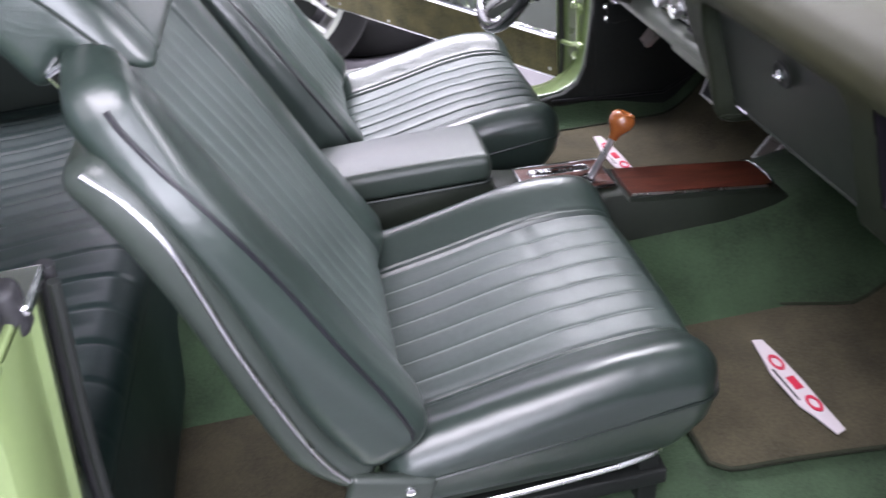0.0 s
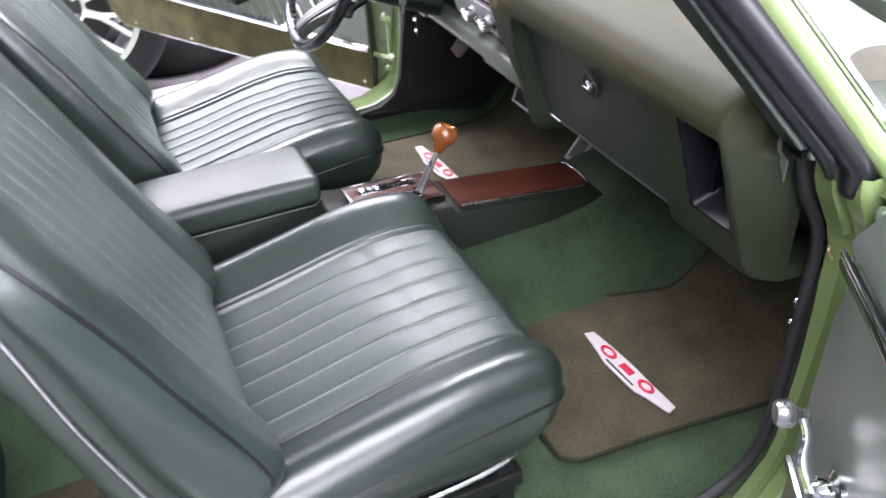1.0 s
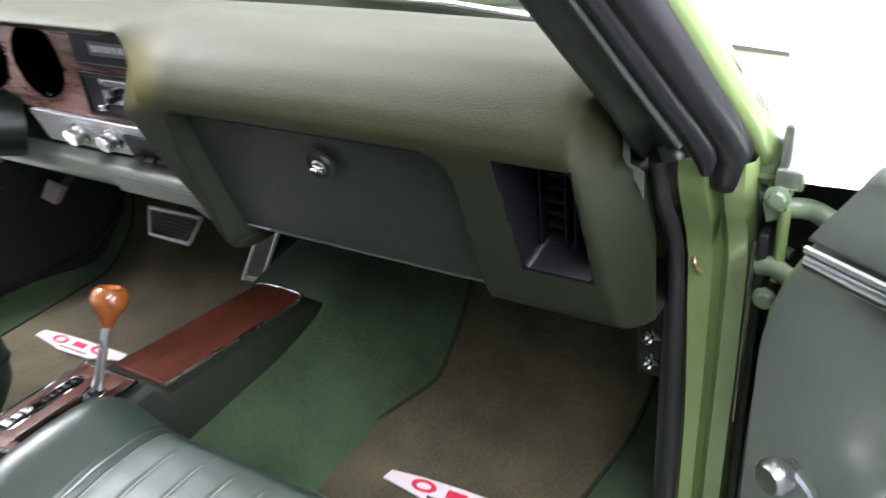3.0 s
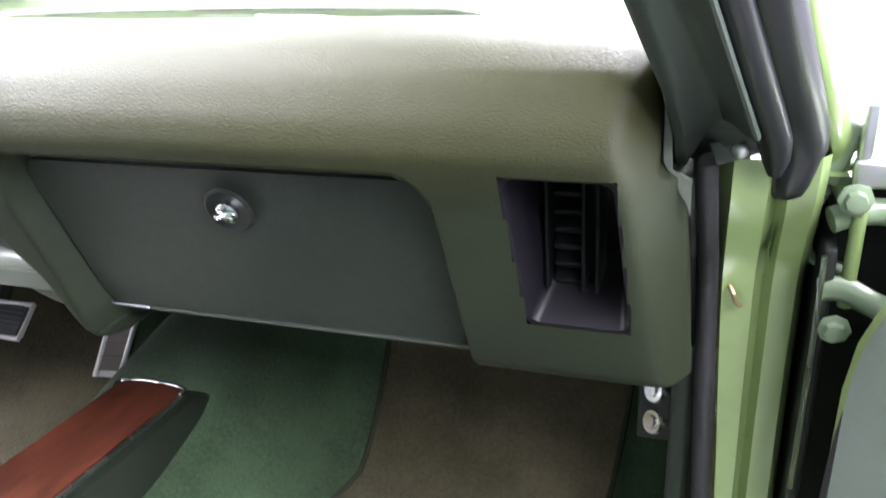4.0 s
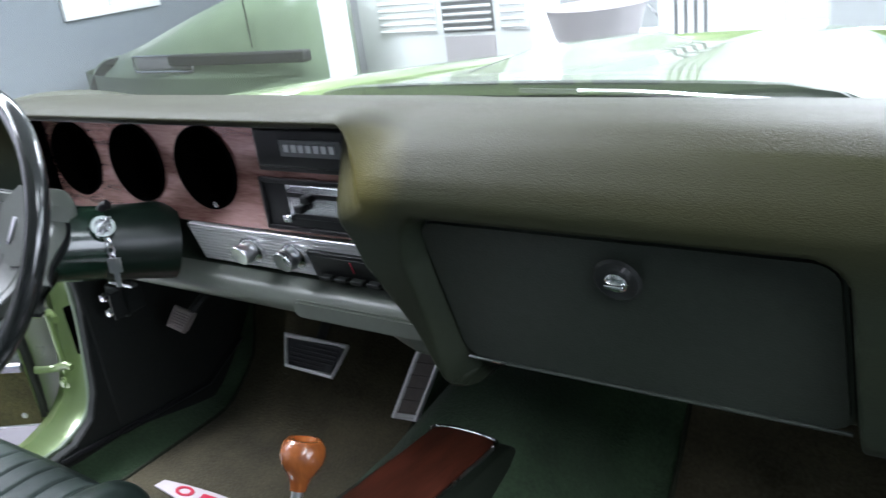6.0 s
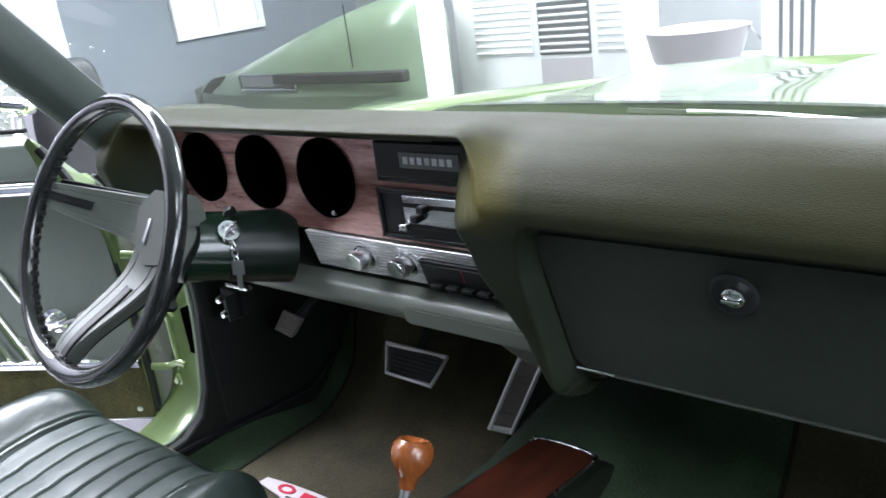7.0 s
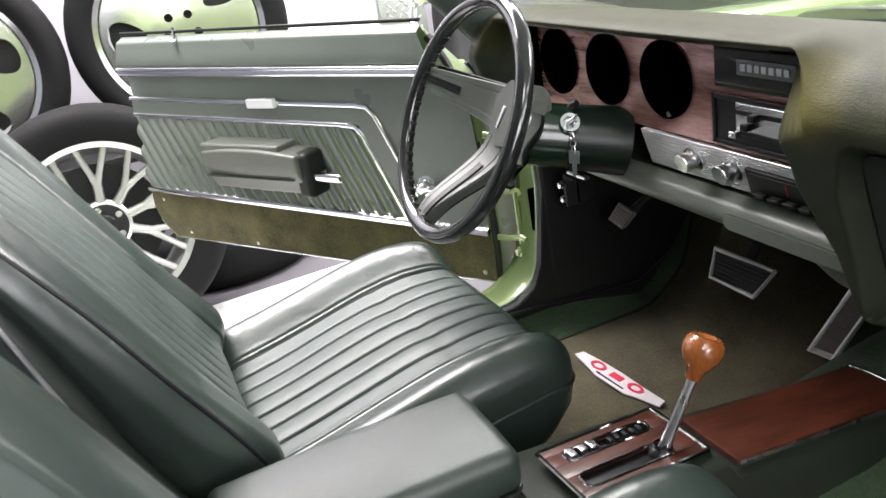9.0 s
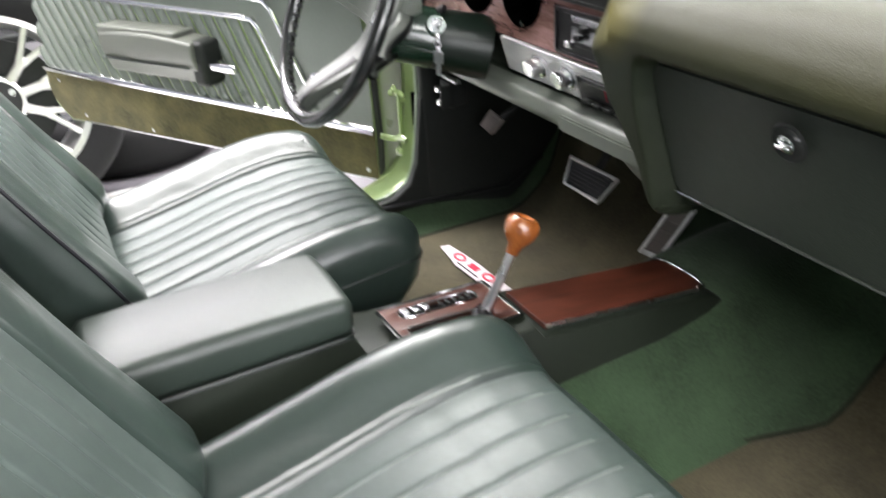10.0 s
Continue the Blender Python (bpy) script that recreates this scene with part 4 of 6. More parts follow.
for i in range(74):
    for j in range(11):
        x0, z0 = -0.256 + c * i, 0.4785 + c * j
        if x0 + c > 0.104:
            continue
        base = [bm.verts.new((x0 + a * c, YF - 0.0062, z0 + b * c)) for a, b in ((0.5, 0), (1, 0.5), (0.5, 1), (0, 0.5))]
        tip = bm.verts.new((x0 + c / 2, YF - 0.0084, z0 + c / 2))
        for a in range(4):
            bm.faces.new((base[a], base[(a + 1) % 4], tip))
knurl = part("knurling", moved(bm, TD), KNURL, strip, "fine diamond knurling", sharp=10)
knurl["kind"] = "stuff"
for x in (-0.146, -0.073):
    kn = frame_of((x, YF - 0.004, 0.507), (1, 0, 0), (0, 0, 1))
    knob = part("knob", moved(lathe([(0.0155, 0.0), (0.0155, 0.005), (0.011, 0.007), (0.010, 0.016), (0.0138, 0.018), (0.0138, 0.028), (0.0125, 0.030), (0.0, 0.0292)], 28), TD @ kn), STEEL, strip, "turned metal knob")
    part("skirt", moved(lathe([(0.0185, 0.0), (0.0185, 0.009), (0.015, 0.011), (0.011, 0.011)], 10), TD @ kn), CHROME, knob)
radio = add("radio", block(-0.048, 0.12, YF - 0.014, YF - 0.006, 0.480, 0.519, 0.002), BLACK, "black push-button radio")
part("dial", moved(block(-0.040, 0.10, YF - 0.0155, YF - 0.0135, 0.494, 0.514, 0.001), TD), SATIN, radio)
part("needle", moved(block(0.018, 0.0195, YF - 0.0165, YF - 0.015, 0.496, 0.512, 0.0004), TD), RED, radio)
for i in range(5):
    part("button", moved(block(-0.034 + 0.024 * i, -0.016 + 0.024 * i, YF - 0.024, YF - 0.0135, 0.4825, 0.4885, 0.0015), TD), SATIN, radio)
TD = Matrix.Translation((-XC, -0.10, -0.392))
add("lower_lid", prism(rounded_rect(-0.078, 0.12, 0.431, 0.455, 0.010), 0.005, frame_of((0, -0.0425, 0), (1, 0, 0), (0, 0, 1)), bev=0.003), LOWERPAINT, "olive lid in the lower panel")
for k in range(2):
    add("vent_slot", tube([(-0.640 - 0.011 * k, -0.118, 0.612), (-0.632 - 0.011 * k, -0.104, 0.585), (-0.620 - 0.011 * k, -0.096, 0.553)], 0.0035, 6), BLACK if k == 0 else STEEL)
rel = add("release_bracket", join(block(-0.592, -0.548, 0.020, 0.032, 0.318, 0.372, 0.004), block(-0.553, -0.548, 0.0, 0.060, 0.322, 0.368, 0.002)), SATIN, "small grey release bracket")
for x, z in ((-0.584, 0.354), (-0.578, 0.327)):
    part("release_knob", moved(lathe([(0, 0.014), (0.006, 0.012), (0.0085, 0.005), (0.005, -0.004)], 16), TD @ frame_of((x, 0.018, z), (1, 0, 0), (0, 0, 1))), CHROME, rel, "small bright knob")
add("brace", block(-0.52, -0.46, -0.012, 0.0, 0.398, 0.404, 0.002), STEEL)
add("under_panel", block(-0.62, 0.68, 0.06, 0.40, 0.436, 0.440, 0.002), SATIN)


# ---------- front seats ----------
DEPTH = [0.7]      # how deep the pleats are pressed
INSERT = 0.152     # half the width of the pleated centre
PLEAT = 2 * INSERT / 7


def cushion_warp(p):
    x, y, z = p
    t = (y + 0.24) / 0.46
    top = smooth(0.20, 0.29, z)
    z += top * (-0.052 + 0.055 * smooth(0.0, 0.85, t) - 0.012 * smooth(0.85, 1.05, t))
    a = abs(x)
    dip = -0.033 * (1 - smooth(0.130, 0.240, a)) + 0.004 * smooth(0.16, 0.21, a) * (1 - smooth(0.21, 0.26, a))
    crown = 0.010 * math.sin(math.pi * max(0, min(1, t)))
    edge = smooth(0.02, 0.08, t) * (1 - smooth(0.90, 0.96, t))
    flutes = 0.0
    if a < INSERT:
        q = (x + INSERT + 0.5 * PLEAT) % PLEAT - 0.5 * PLEAT
        flutes = DEPTH[0] * (-0.0024 * groove(q, 0.0026) + 0.0007 * abs(math.sin(q / PLEAT * math.pi)) - 0.0005) * edge
    seam = -0.0035 * groove(a - INSERT, 0.003) * smooth(0.0, 0.05, t) * (1 - smooth(0.96, 1.0, t)) - 0.003 * groove(a - INSERT - 0.010, 0.002)
    fold = -0.0016 * groove(t - 0.66 - 0.25 * x, 0.02) * (a < INSERT)
    wrinkle = 0.0022 * noise.noise(Vector((x * 12, y * 8, 1.3))) + 0.0016 * noise.noise(Vector((x * 5, y * 30, 4.1))) * smooth(0.4, 0.8, t)
    z += top * (dip + crown + flutes + seam + wrinkle + fold)
    low = smooth(0.238, 0.155, z)
    x *= 1 - 0.015 * smooth(0.55, 1.1, t) - 0.045 * low
    y -= 0.016 * (x / 0.26) ** 2 * smooth(0.6, 1.0, t) + 0.040 * low * smooth(0.5, 1.0, t)
    return Vector((x, y, z))


def rise(z):
    """How far the rear of a seat back moves forward with height."""
    return 0.050 * smooth(0.03, 0.42, z) - 0.014 * smooth(0.43, 0.56, z)


def back_warp(p):
    x, y, z = p
    a = abs(x)
    front = smooth(0.02, 0.064, y)
    edge = smooth(0.03, 0.10, z) * (1 - smooth(0.50, 0.525, z))
    flutes = 0.0
    if a < 0.147:
        q = (x + 0.147 + 0.021) % 0.042 - 0.021
        flutes = DEPTH[0] * (-0.0026 * groove(q, 0.0030) + 0.0008 * abs(math.sin(q / 0.042 * math.pi)) - 0.0006) * edge
    bolster = 0.022 * smooth(0.11, 0.20, a) - 0.012
    seam = -0.006 * groove(a - 0.147, 0.003) * (1 - smooth(0.51, 0.53, z)) - 0.004 * groove(z - 0.525, 0.003) * (a < 0.2) - 0.003 * groove(z - 0.535, 0.003) * (a < 0.2)
    belly = 0.014 * math.sin(math.pi * min(1, z / 0.5)) * (1 - smooth(0.1, 0.24, a))
    wrinkle = 0.0022 * noise.noise(Vector((x * 12, z * 8, 7.7)))
    y += front * (flutes + bolster + seam + belly + wrinkle)
    y += (1 - smooth(-0.03, 0.06, y)) * rise(z)
    k = smooth(0.34, 0.60, z)
    x *= 1 - 0.14 * k * k
    z -= 0.035 * (a / 0.26) ** 3 * smooth(0.36, 0.58, z)
    y += 0.010 * smooth(0.2, 0.0, z)
    return Vector((x, y, z))


def split(make, test):
    """The same mesh twice: the faces that pass the test, and the rest."""
    out = []
    for keep in (True, False):
        bm = make()
        bm.normal_update()
        bmesh.ops.recalc_face_normals(bm, faces=bm.faces)
        bmesh.ops.delete(bm, geom=[f for f in bm.faces if test(f) != keep], context="FACES")
        out.append(bm)
    return out


def bucket_seat(m, label, recline, thread, thread_label, shift=0.0):
    t = thing("bucket_seat", m, label, "car seat", "front seats")

    def cushion():
        return rbox(0.53, 0.46, 0.172, 0.042, (230, 40, 3), cushion_warp, k=5, center=(0, -0.01, 0.234))

    def on_insert(f):
        c = f.calc_center_median()
        return abs(c.x) < INSERT - 0.002 and f.normal.z > 0.5 and c.y < 0.19

    insert, rest = split(cushion, on_insert)
    seat = part("cushion", rest, VINYL, t, sharp=80)
    part("pleated_insert", insert, WEAVE, seat, sharp=80)
    run = [cushion_warp(Vector((x, y, 0.256))) for x, y in rounded_rect(-0.2655, 0.2655, -0.2405, 0.2205, 0.042, 6)]
    part("piping", tube(run, 0.0030, 6, closed=True), PIPING, seat, "dark piped seam")
    for k in range(1, 7):
        xk = -INSERT + PLEAT * k
        run = [cushion_warp(Vector((xk, -0.205 + 0.375 * i / 24, 0.32))) + Vector((0, 0, 0.0004)) for i in range(25)]
        part("stitched_seam", tube(run, 0.0011, 5), thread, seat, thread_label)
    base = part("seat_base", rbox(0.45, 0.37, 0.055, 0.012, (2, 2, 1), center=(0, -0.055, 0.150)), SHELL, t)
    lip = [(0.251, -0.24, 0.142), (0.250, -0.05, 0.147), (0.243, 0.09, 0.150), (0.222, 0.148, 0.150), (0.170, 0.176, 0.150), (0.0, 0.184, 0.150)]
    part("chrome_trim", tube(spline(lip + [(-x, y, z) for x, y, z in reversed(lip[:-1])], 5), 0.0032, 8, flat=1.5), STEEL, base, "bright seat trim strip")
    for sx in (-0.19, 0.19):
        part("runner", join(block(sx - 0.02, sx + 0.02, -0.22, 0.16, 0.045, 0.075, 0.004), block(sx - 0.012, sx + 0.012, -0.2, -0.17, 0.0, 0.14), block(sx - 0.012, sx + 0.012, 0.12, 0.15, 0.0, 0.14)), SATIN, t)
    lean = pose(0, -0.242 + shift, 0.247, recline)

    def back():
        return moved(rbox(0.53, 0.098, 0.585, 0.036, (230, 3, 44), back_warp, k=5, center=(0, 0.018, 0.2925)), lean)

    inv = lean.inverted()

    def on_back_insert(f):
        c = inv @ f.calc_center_median()
        n = inv.to_3x3() @ f.normal
        return abs(c.x) < 0.145 * (1 - 0.14 * smooth(0.34, 0.60, c.z) ** 2) and n.y > 0.5 and 0.02 < c.z < 0.518

    insert, rest = split(back, on_back_insert)
    rest_ob = part("backrest", rest, VINYL, t, sharp=80)
    part("pleated_insert", insert, WEAVE, rest_ob, sharp=80)

    def shell_warp(p):
        x, y, z = p
        k = smooth(0.34, 0.60, z)
        return Vector((x * (1 - 0.14 * k * k), y + rise(z) + 0.004 * smooth(0.28, 0.50, z) + 0.022 * smooth(0.08, 0.0, z), z))

    shell = part("back_shell", moved(rbox(0.524, 0.058, 0.515, 0.024, (10, 2, 14), shell_warp, k=4, center=(0, -0.048, 0.252)), lean), SHELL, t, "moulded seat back shell")
    for s in (1, -1):
        run = spline([(s * 0.264, -0.030, 0.012), (s * 0.267, -0.034, 0.09), (s * 0.267, -0.012, 0.25), (s * 0.264, 0.017, 0.39), (s * 0.254, 0.015, 0.455), (s * 0.245, 0.000, 0.500)], 6)
        part("chrome_strip", moved(tube(run, 0.0030, 8), lean), STEEL, shell, "bright edge strip")
        part("seam_piping", moved(tube(spline([(s * 0.2595, 0.062, 0.028), (s * 0.2585, 0.0690, 0.045), (s * 0.2535, 0.0708, 0.11), (s * 0.2515, 0.0695, 0.20), (s * 0.2490, 0.0700, 0.30), (s * 0.2515, 0.0670, 0.388), (s * 0.2475, 0.0592, 0.46), (s * 0.2360, 0.0525, 0.508), (s * 0.2280, 0.0520, 0.529)], 6), 0.0030, 6), lean), SEALBLACK, rest_ob)
        hinge = part("hinge_cover", moved(rbox(0.018, 0.11, 0.065, 0.008, (1, 2, 2)), pose(s * 0.262, -0.235, 0.215, -18)), SHELL, t)
        part("hinge_screw", lathe([(0, 0.004), (0.006, 0.003), (0.007, 0)], 12, pose(s * 0.271, -0.21, 0.222, 0, 90 * s, 0)), CHROME, hinge)

    def head_warp(p):
        x, y, z = p
        z -= 0.055 * smooth(0.0, 0.06, y) * smooth(0.05, -0.09, z)
        z += (0.010 * math.cos(x / 0.15 * math.pi / 2) + 0.034 * math.cos(min(1, abs(y) / 0.0625) * math.pi / 2)) * smooth(0.0, -0.08, z)
        x *= 1 - 0.10 * smooth(-0.02, 0.10, z)
        y += 0.012 * math.cos(x / 0.16 * math.pi / 2) - 0.004 * groove(abs(x) - 0.095, 0.004)
        return Vector((x, y, z))

    head = part("headrest", moved(rbox(0.300, 0.104, 0.200, 0.030, (60, 8, 14), head_warp, k=5), lean @ pose(0, 0.020, 0.630, 4)), VINYL, t, sharp=80)
    for s in (1, -1):
        part("bracket", moved(join(tube([(s * 0.08, 0.03, 0.52), (s * 0.08, 0.03, 0.63)], 0.008, 8), rbox(0.05, 0.034, 0.026, 0.006, center=(s * 0.122, 0.012, 0.556))), lean), CHROME, head, "chrome headrest bracket")
        seam = [head_warp(Vector((s * 0.1505, y, z))) for y, z in ((0.004, 0.085), (0.010, 0.05), (0.018, 0.01), (0.027, -0.03), (0.036, -0.068))]
        part("head_seam", moved(tube(spline(seam, 5), 0.0022, 6), lean @ pose(0, 0.020, 0.630, 4)), PIPING, head)
    return t


# pale and dark seams paint how light falls on each seat
bucket_seat(pose(0.396, -0.488, 0.015), "dark green vinyl bucket seat with pleated centre", 24.5, LITSTITCH, "stitched seam painted pale as if lit")
DEPTH[0] = 2.0
bucket_seat(pose(-0.388, -0.455, 0.0), "dark green vinyl bucket seat, slightly more reclined", 28.0, PIPING, "stitched seam painted dark as if shaded", -0.022)

# ---------- rear seat ----------
rs = thing("bench_seat", pose(XC, -1.30, 0.02), "dark green pleated vinyl rear bench seat", "car seat")


def bench_warp(p):
    x, y, z = p
    q = (x + 1.2) % 0.080 - 0.040
    z += smooth(0.20, 0.28, z) * (-0.004 * groove(q, 0.004) + 0.0035 * math.cos(q / 0.040 * math.pi / 2) * smooth(0.22, 0.16, abs(y)) + 0.02 * smooth(-0.1, 0.2, y))
    return Vector((x, y, z))


part("bench_cushion", rbox(1.30, 0.50, 0.30, 0.05, (230, 12, 3), bench_warp, k=4, center=(0, 0.0, 0.16)), SHADEDBENCH, rs, sharp=80)
part("bench_back", moved(rbox(1.30, 0.15, 0.50, 0.06, (230, 3, 12), lambda p: Vector((p.x, p.y + smooth(0, 0.06, p.y) * (-0.005 * groove((p.x + 1.2) % 0.080 - 0.040, 0.004) + 0.003 * abs(math.cos(((p.x + 1.2) % 0.080 - 0.040) / 0.040 * math.pi / 2))), p.z)), k=4, center=(0, 0, 0.25)), pose(0, -0.28, 0.24, 20)), SHADEDBENCH, rs, sharp=80)
part("bench_piping", tube([(-0.62 + 1.24 * i / 10, 0.246, 0.27) for i in range(11)], 0.005, 6), PIPING, rs)
for s in (1, -1):
    q = thing("quarter_trim", pose(XC + s * 0.68, -1.4, 0.0), "dark green rear side trim panel", "panel", "rear side panels")
    part("panel", rbox(0.03, 0.75, 0.62, 0.01, (1, 4, 4), center=(0, 0, 0.32)), SHELL, q)


# ---------- console ----------
con = thing("center_console", pose(0.02, -0.3, 0.02), "dark green centre console with walnut plates and padded armrest", "console")
TC = Matrix.Translation((-0.02, 0.3, -0.02))


def addc(name, bm, mat, label="", parent=None, sharp=40):
    return part(name, moved(bm, TC), mat, parent or con, label, sharp)


def loft_box(sections):
    """A closed body through upright sections (y, x0, x1, z0, z1, spread at the foot)."""
    rows = []
    for y, x0, x1, z0, z1, f in sections:
        b = 0.008
        rows.append([(x0 - f, y, z0), (x0, y, z1 - b), (x0 + b * 0.3, y, z1 - b * 0.3), (x0 + b, y, z1), (x1 - b, y, z1), (x1 - b * 0.3, y, z1 - b * 0.3), (x1, y, z1 - b), (x1 + f, y, z0)])
    bm = grid(rows)
    bm.verts.ensure_lookup_table()
    n = len(rows[0])
    bm.faces.new([bm.verts[i] for i in range(n)])
    bm.faces.new([bm.verts[len(rows) * n - 1 - i] for i in range(n)])
    return bm


addc("body", loft_box([(-0.750, -0.084, 0.058, 0.02, 0.293, 0.008), (-0.452, -0.082, 0.060, 0.02, 0.293, 0.010), (-0.444, -0.080, 0.062, 0.02, 0.287, 0.012), (-0.425, -0.072, 0.080, 0.02, 0.246, 0.02), (-0.385, -0.066, 0.090, 0.02, 0.242, 0.02), (-0.205, -0.050, 0.104, 0.06, 0.240, 0.02),
                       (-0.196, -0.030, 0.112, 0.06, 0.226, 0.02), (0.0, -0.020, 0.112, 0.06, 0.202, 0.015), (0.105, -0.014, 0.110, 0.06, 0.188, 0.01), (0.150, -0.006, 0.106, 0.06, 0.160, 0.006)]), CONSOLE)


def pad_warp(p):
    x, y, z = p
    if z > 0.322:
        z += 0.005 * math.cos((x + 0.012) / 0.075 * math.pi / 2) + 0.003 * math.sin((y + 0.75) * 10)
    return Vector((x, y, z))


arm = addc("armrest", rbox(0.154, 0.312, 0.052, 0.016, (12, 16, 2), pad_warp, k=4, center=(-0.012, -0.597, 0.321)), ARMLID, "padded vinyl armrest lid", sharp=80)
part("armrest_piping", moved(tube([(x, y, 0.296) for x, y in rounded_rect(-0.088, 0.064, -0.752, -0.442, 0.02)], 0.0030, 6, closed=True), TC), PIPING, arm)
# long walnut plate
wood_m = frame_of((0.048, -0.0425, 0.2110), (1, 0, 0), (0, 0.295, -0.038))
plate_outline = [(-0.0505, -0.148), (0.0505, -0.148), (0.0500, 0.139)] + [(0.048 * math.cos(a), 0.139 + 0.010 * math.sin(a)) for a in [math.pi * i / 12 for i in range(1, 12)]] + [(-0.0500, 0.139)]
plate = addc("walnut_plate", moved(prism(plate_outline, 0.007, bev=0.001), wood_m), WALNUT, "polished walnut plate")
part("chrome_end", moved(tube([(0.0505, 0.130, 0.006)] + [(0.051 * math.cos(a), 0.141 + 0.011 * math.sin(a), 0.006) for a in [math.pi * i / 14 for i in range(15)]] + [(-0.0505, 0.130, 0.006)], 0.0028, 8), TC @ wood_m), CHROME, plate)
part("plate_base", moved(block(-0.049, 0.049, -0.146, 0.138, -0.018, -0.0005, 0.002), TC @ wood_m), SHELL, plate)
part("edge_line", moved(block(0.0508, 0.0520, -0.146, 0.134, 0.001, 0.0064, 0.0004), TC @ wood_m), STEEL, plate)
# selector plate
SEL = frame_of((0.024, -0.296, 0.2475), (1, 0.03, 0), (0.02, 0.175, -0.012))


def slot_plate():
    """A plate with two long slots, from strips."""
    z0, z1 = 0.0, 0.006
    x = (-0.052, -0.038, -0.016, 0.008, 0.036, 0.052)
    bms = [block(x[0], x[1], -0.085, 0.085, z0, z1, 0.0008), block(x[2], x[3], -0.085, 0.085, z0, z1, 0.0008), block(x[4], x[5], -0.085, 0.085, z0, z1, 0.0008),
           block(x[1], x[2], -0.085, -0.062, z0, z1, 0.0008), block(x[1], x[2], 0.058, 0.085, z0, z1, 0.0008), block(x[3], x[4], -0.085, -0.070, z0, z1, 0.0008), block(x[3], x[4], 0.050, 0.085, z0, z1, 0.0008)]
    return join(*bms)


sel = addc("selector_plate", moved(slot_plate(), SEL), WALNUT, "walnut shift plate with two slots")
rim = [(x, y, 0.005) for x, y in rounded_rect(-0.053, 0.053, -0.086, 0.086, 0.004)]
part("chrome_frame", moved(tube(rim, 0.003, 6, closed=True), TC @ SEL), CHROME, sel)
for x0, x1, y0, y1 in ((-0.038, -0.016, -0.062, 0.058), (0.008, 0.036, -0.070, 0.050)):
    part("slot_rim", moved(tube([(x, y, 0.006) for x, y in rounded_rect(x0, x1, y0, y1, 0.009)], 0.0018, 6, closed=True), TC @ SEL), CHROME, sel)
    part("slot_floor", moved(block(x0 - 0.003, x1 + 0.003, y0 - 0.003, y1 + 0.003, -0.006, -0.001, 0.001), TC @ SEL), BLACK, sel)
for y, wx in ((-0.052, 0.017), (-0.036, 0.012), (-0.022, 0.015)):
    part("selector_mark", moved(block(-0.030 - wx / 2, -0.030 + wx / 2, y - 0.005, y + 0.005, 0.002, 0.0085, 0.001), TC @ SEL), STEEL, sel)
for i in range(5):
    part("gate_tooth", moved(block(-0.034, -0.024, 0.0 + 0.011 * i, 0.006 + 0.011 * i, 0.0, 0.006, 0.001), TC @ SEL), SATIN, sel)
a, b = Vector((0.044, -0.253, 0.246)), Vector((0.0510, -0.2078, 0.3355))
lever = addc("shift_lever", tube([a.lerp(b, i / 6) for i in range(7)], [0.0075, 0.0075, 0.007, 0.0066, 0.006, 0.006, 0.006], 10), STEEL, "bright steel shift lever")
along = (b - a).normalized()
kn = frame_of(b, (1, 0, 0), along.cross(Vector((1, 0, 0))))
part("shift_knob", moved(lathe([(0.0, -0.004), (0.0088, -0.004), (0.010, 0.003), (0.0125, 0.010), (0.019, 0.018), (0.0232, 0.027), (0.024, 0.035), (0.0222, 0.044), (0.0175, 0.0488), (0.0125, 0.0492), (0.009, 0.0462), (0.0, 0.0452)], 32), TC @ kn), KNOBWOOD, lever, "turned orange-brown wooden knob")
part("lever_boot", moved(lathe([(0.016, 0.0), (0.014, 0.004), (0.009, 0.007), (0.0078, 0.012)], 16), TC @ pose(0.0435, -0.255, 0.247)), BLACK, lever)


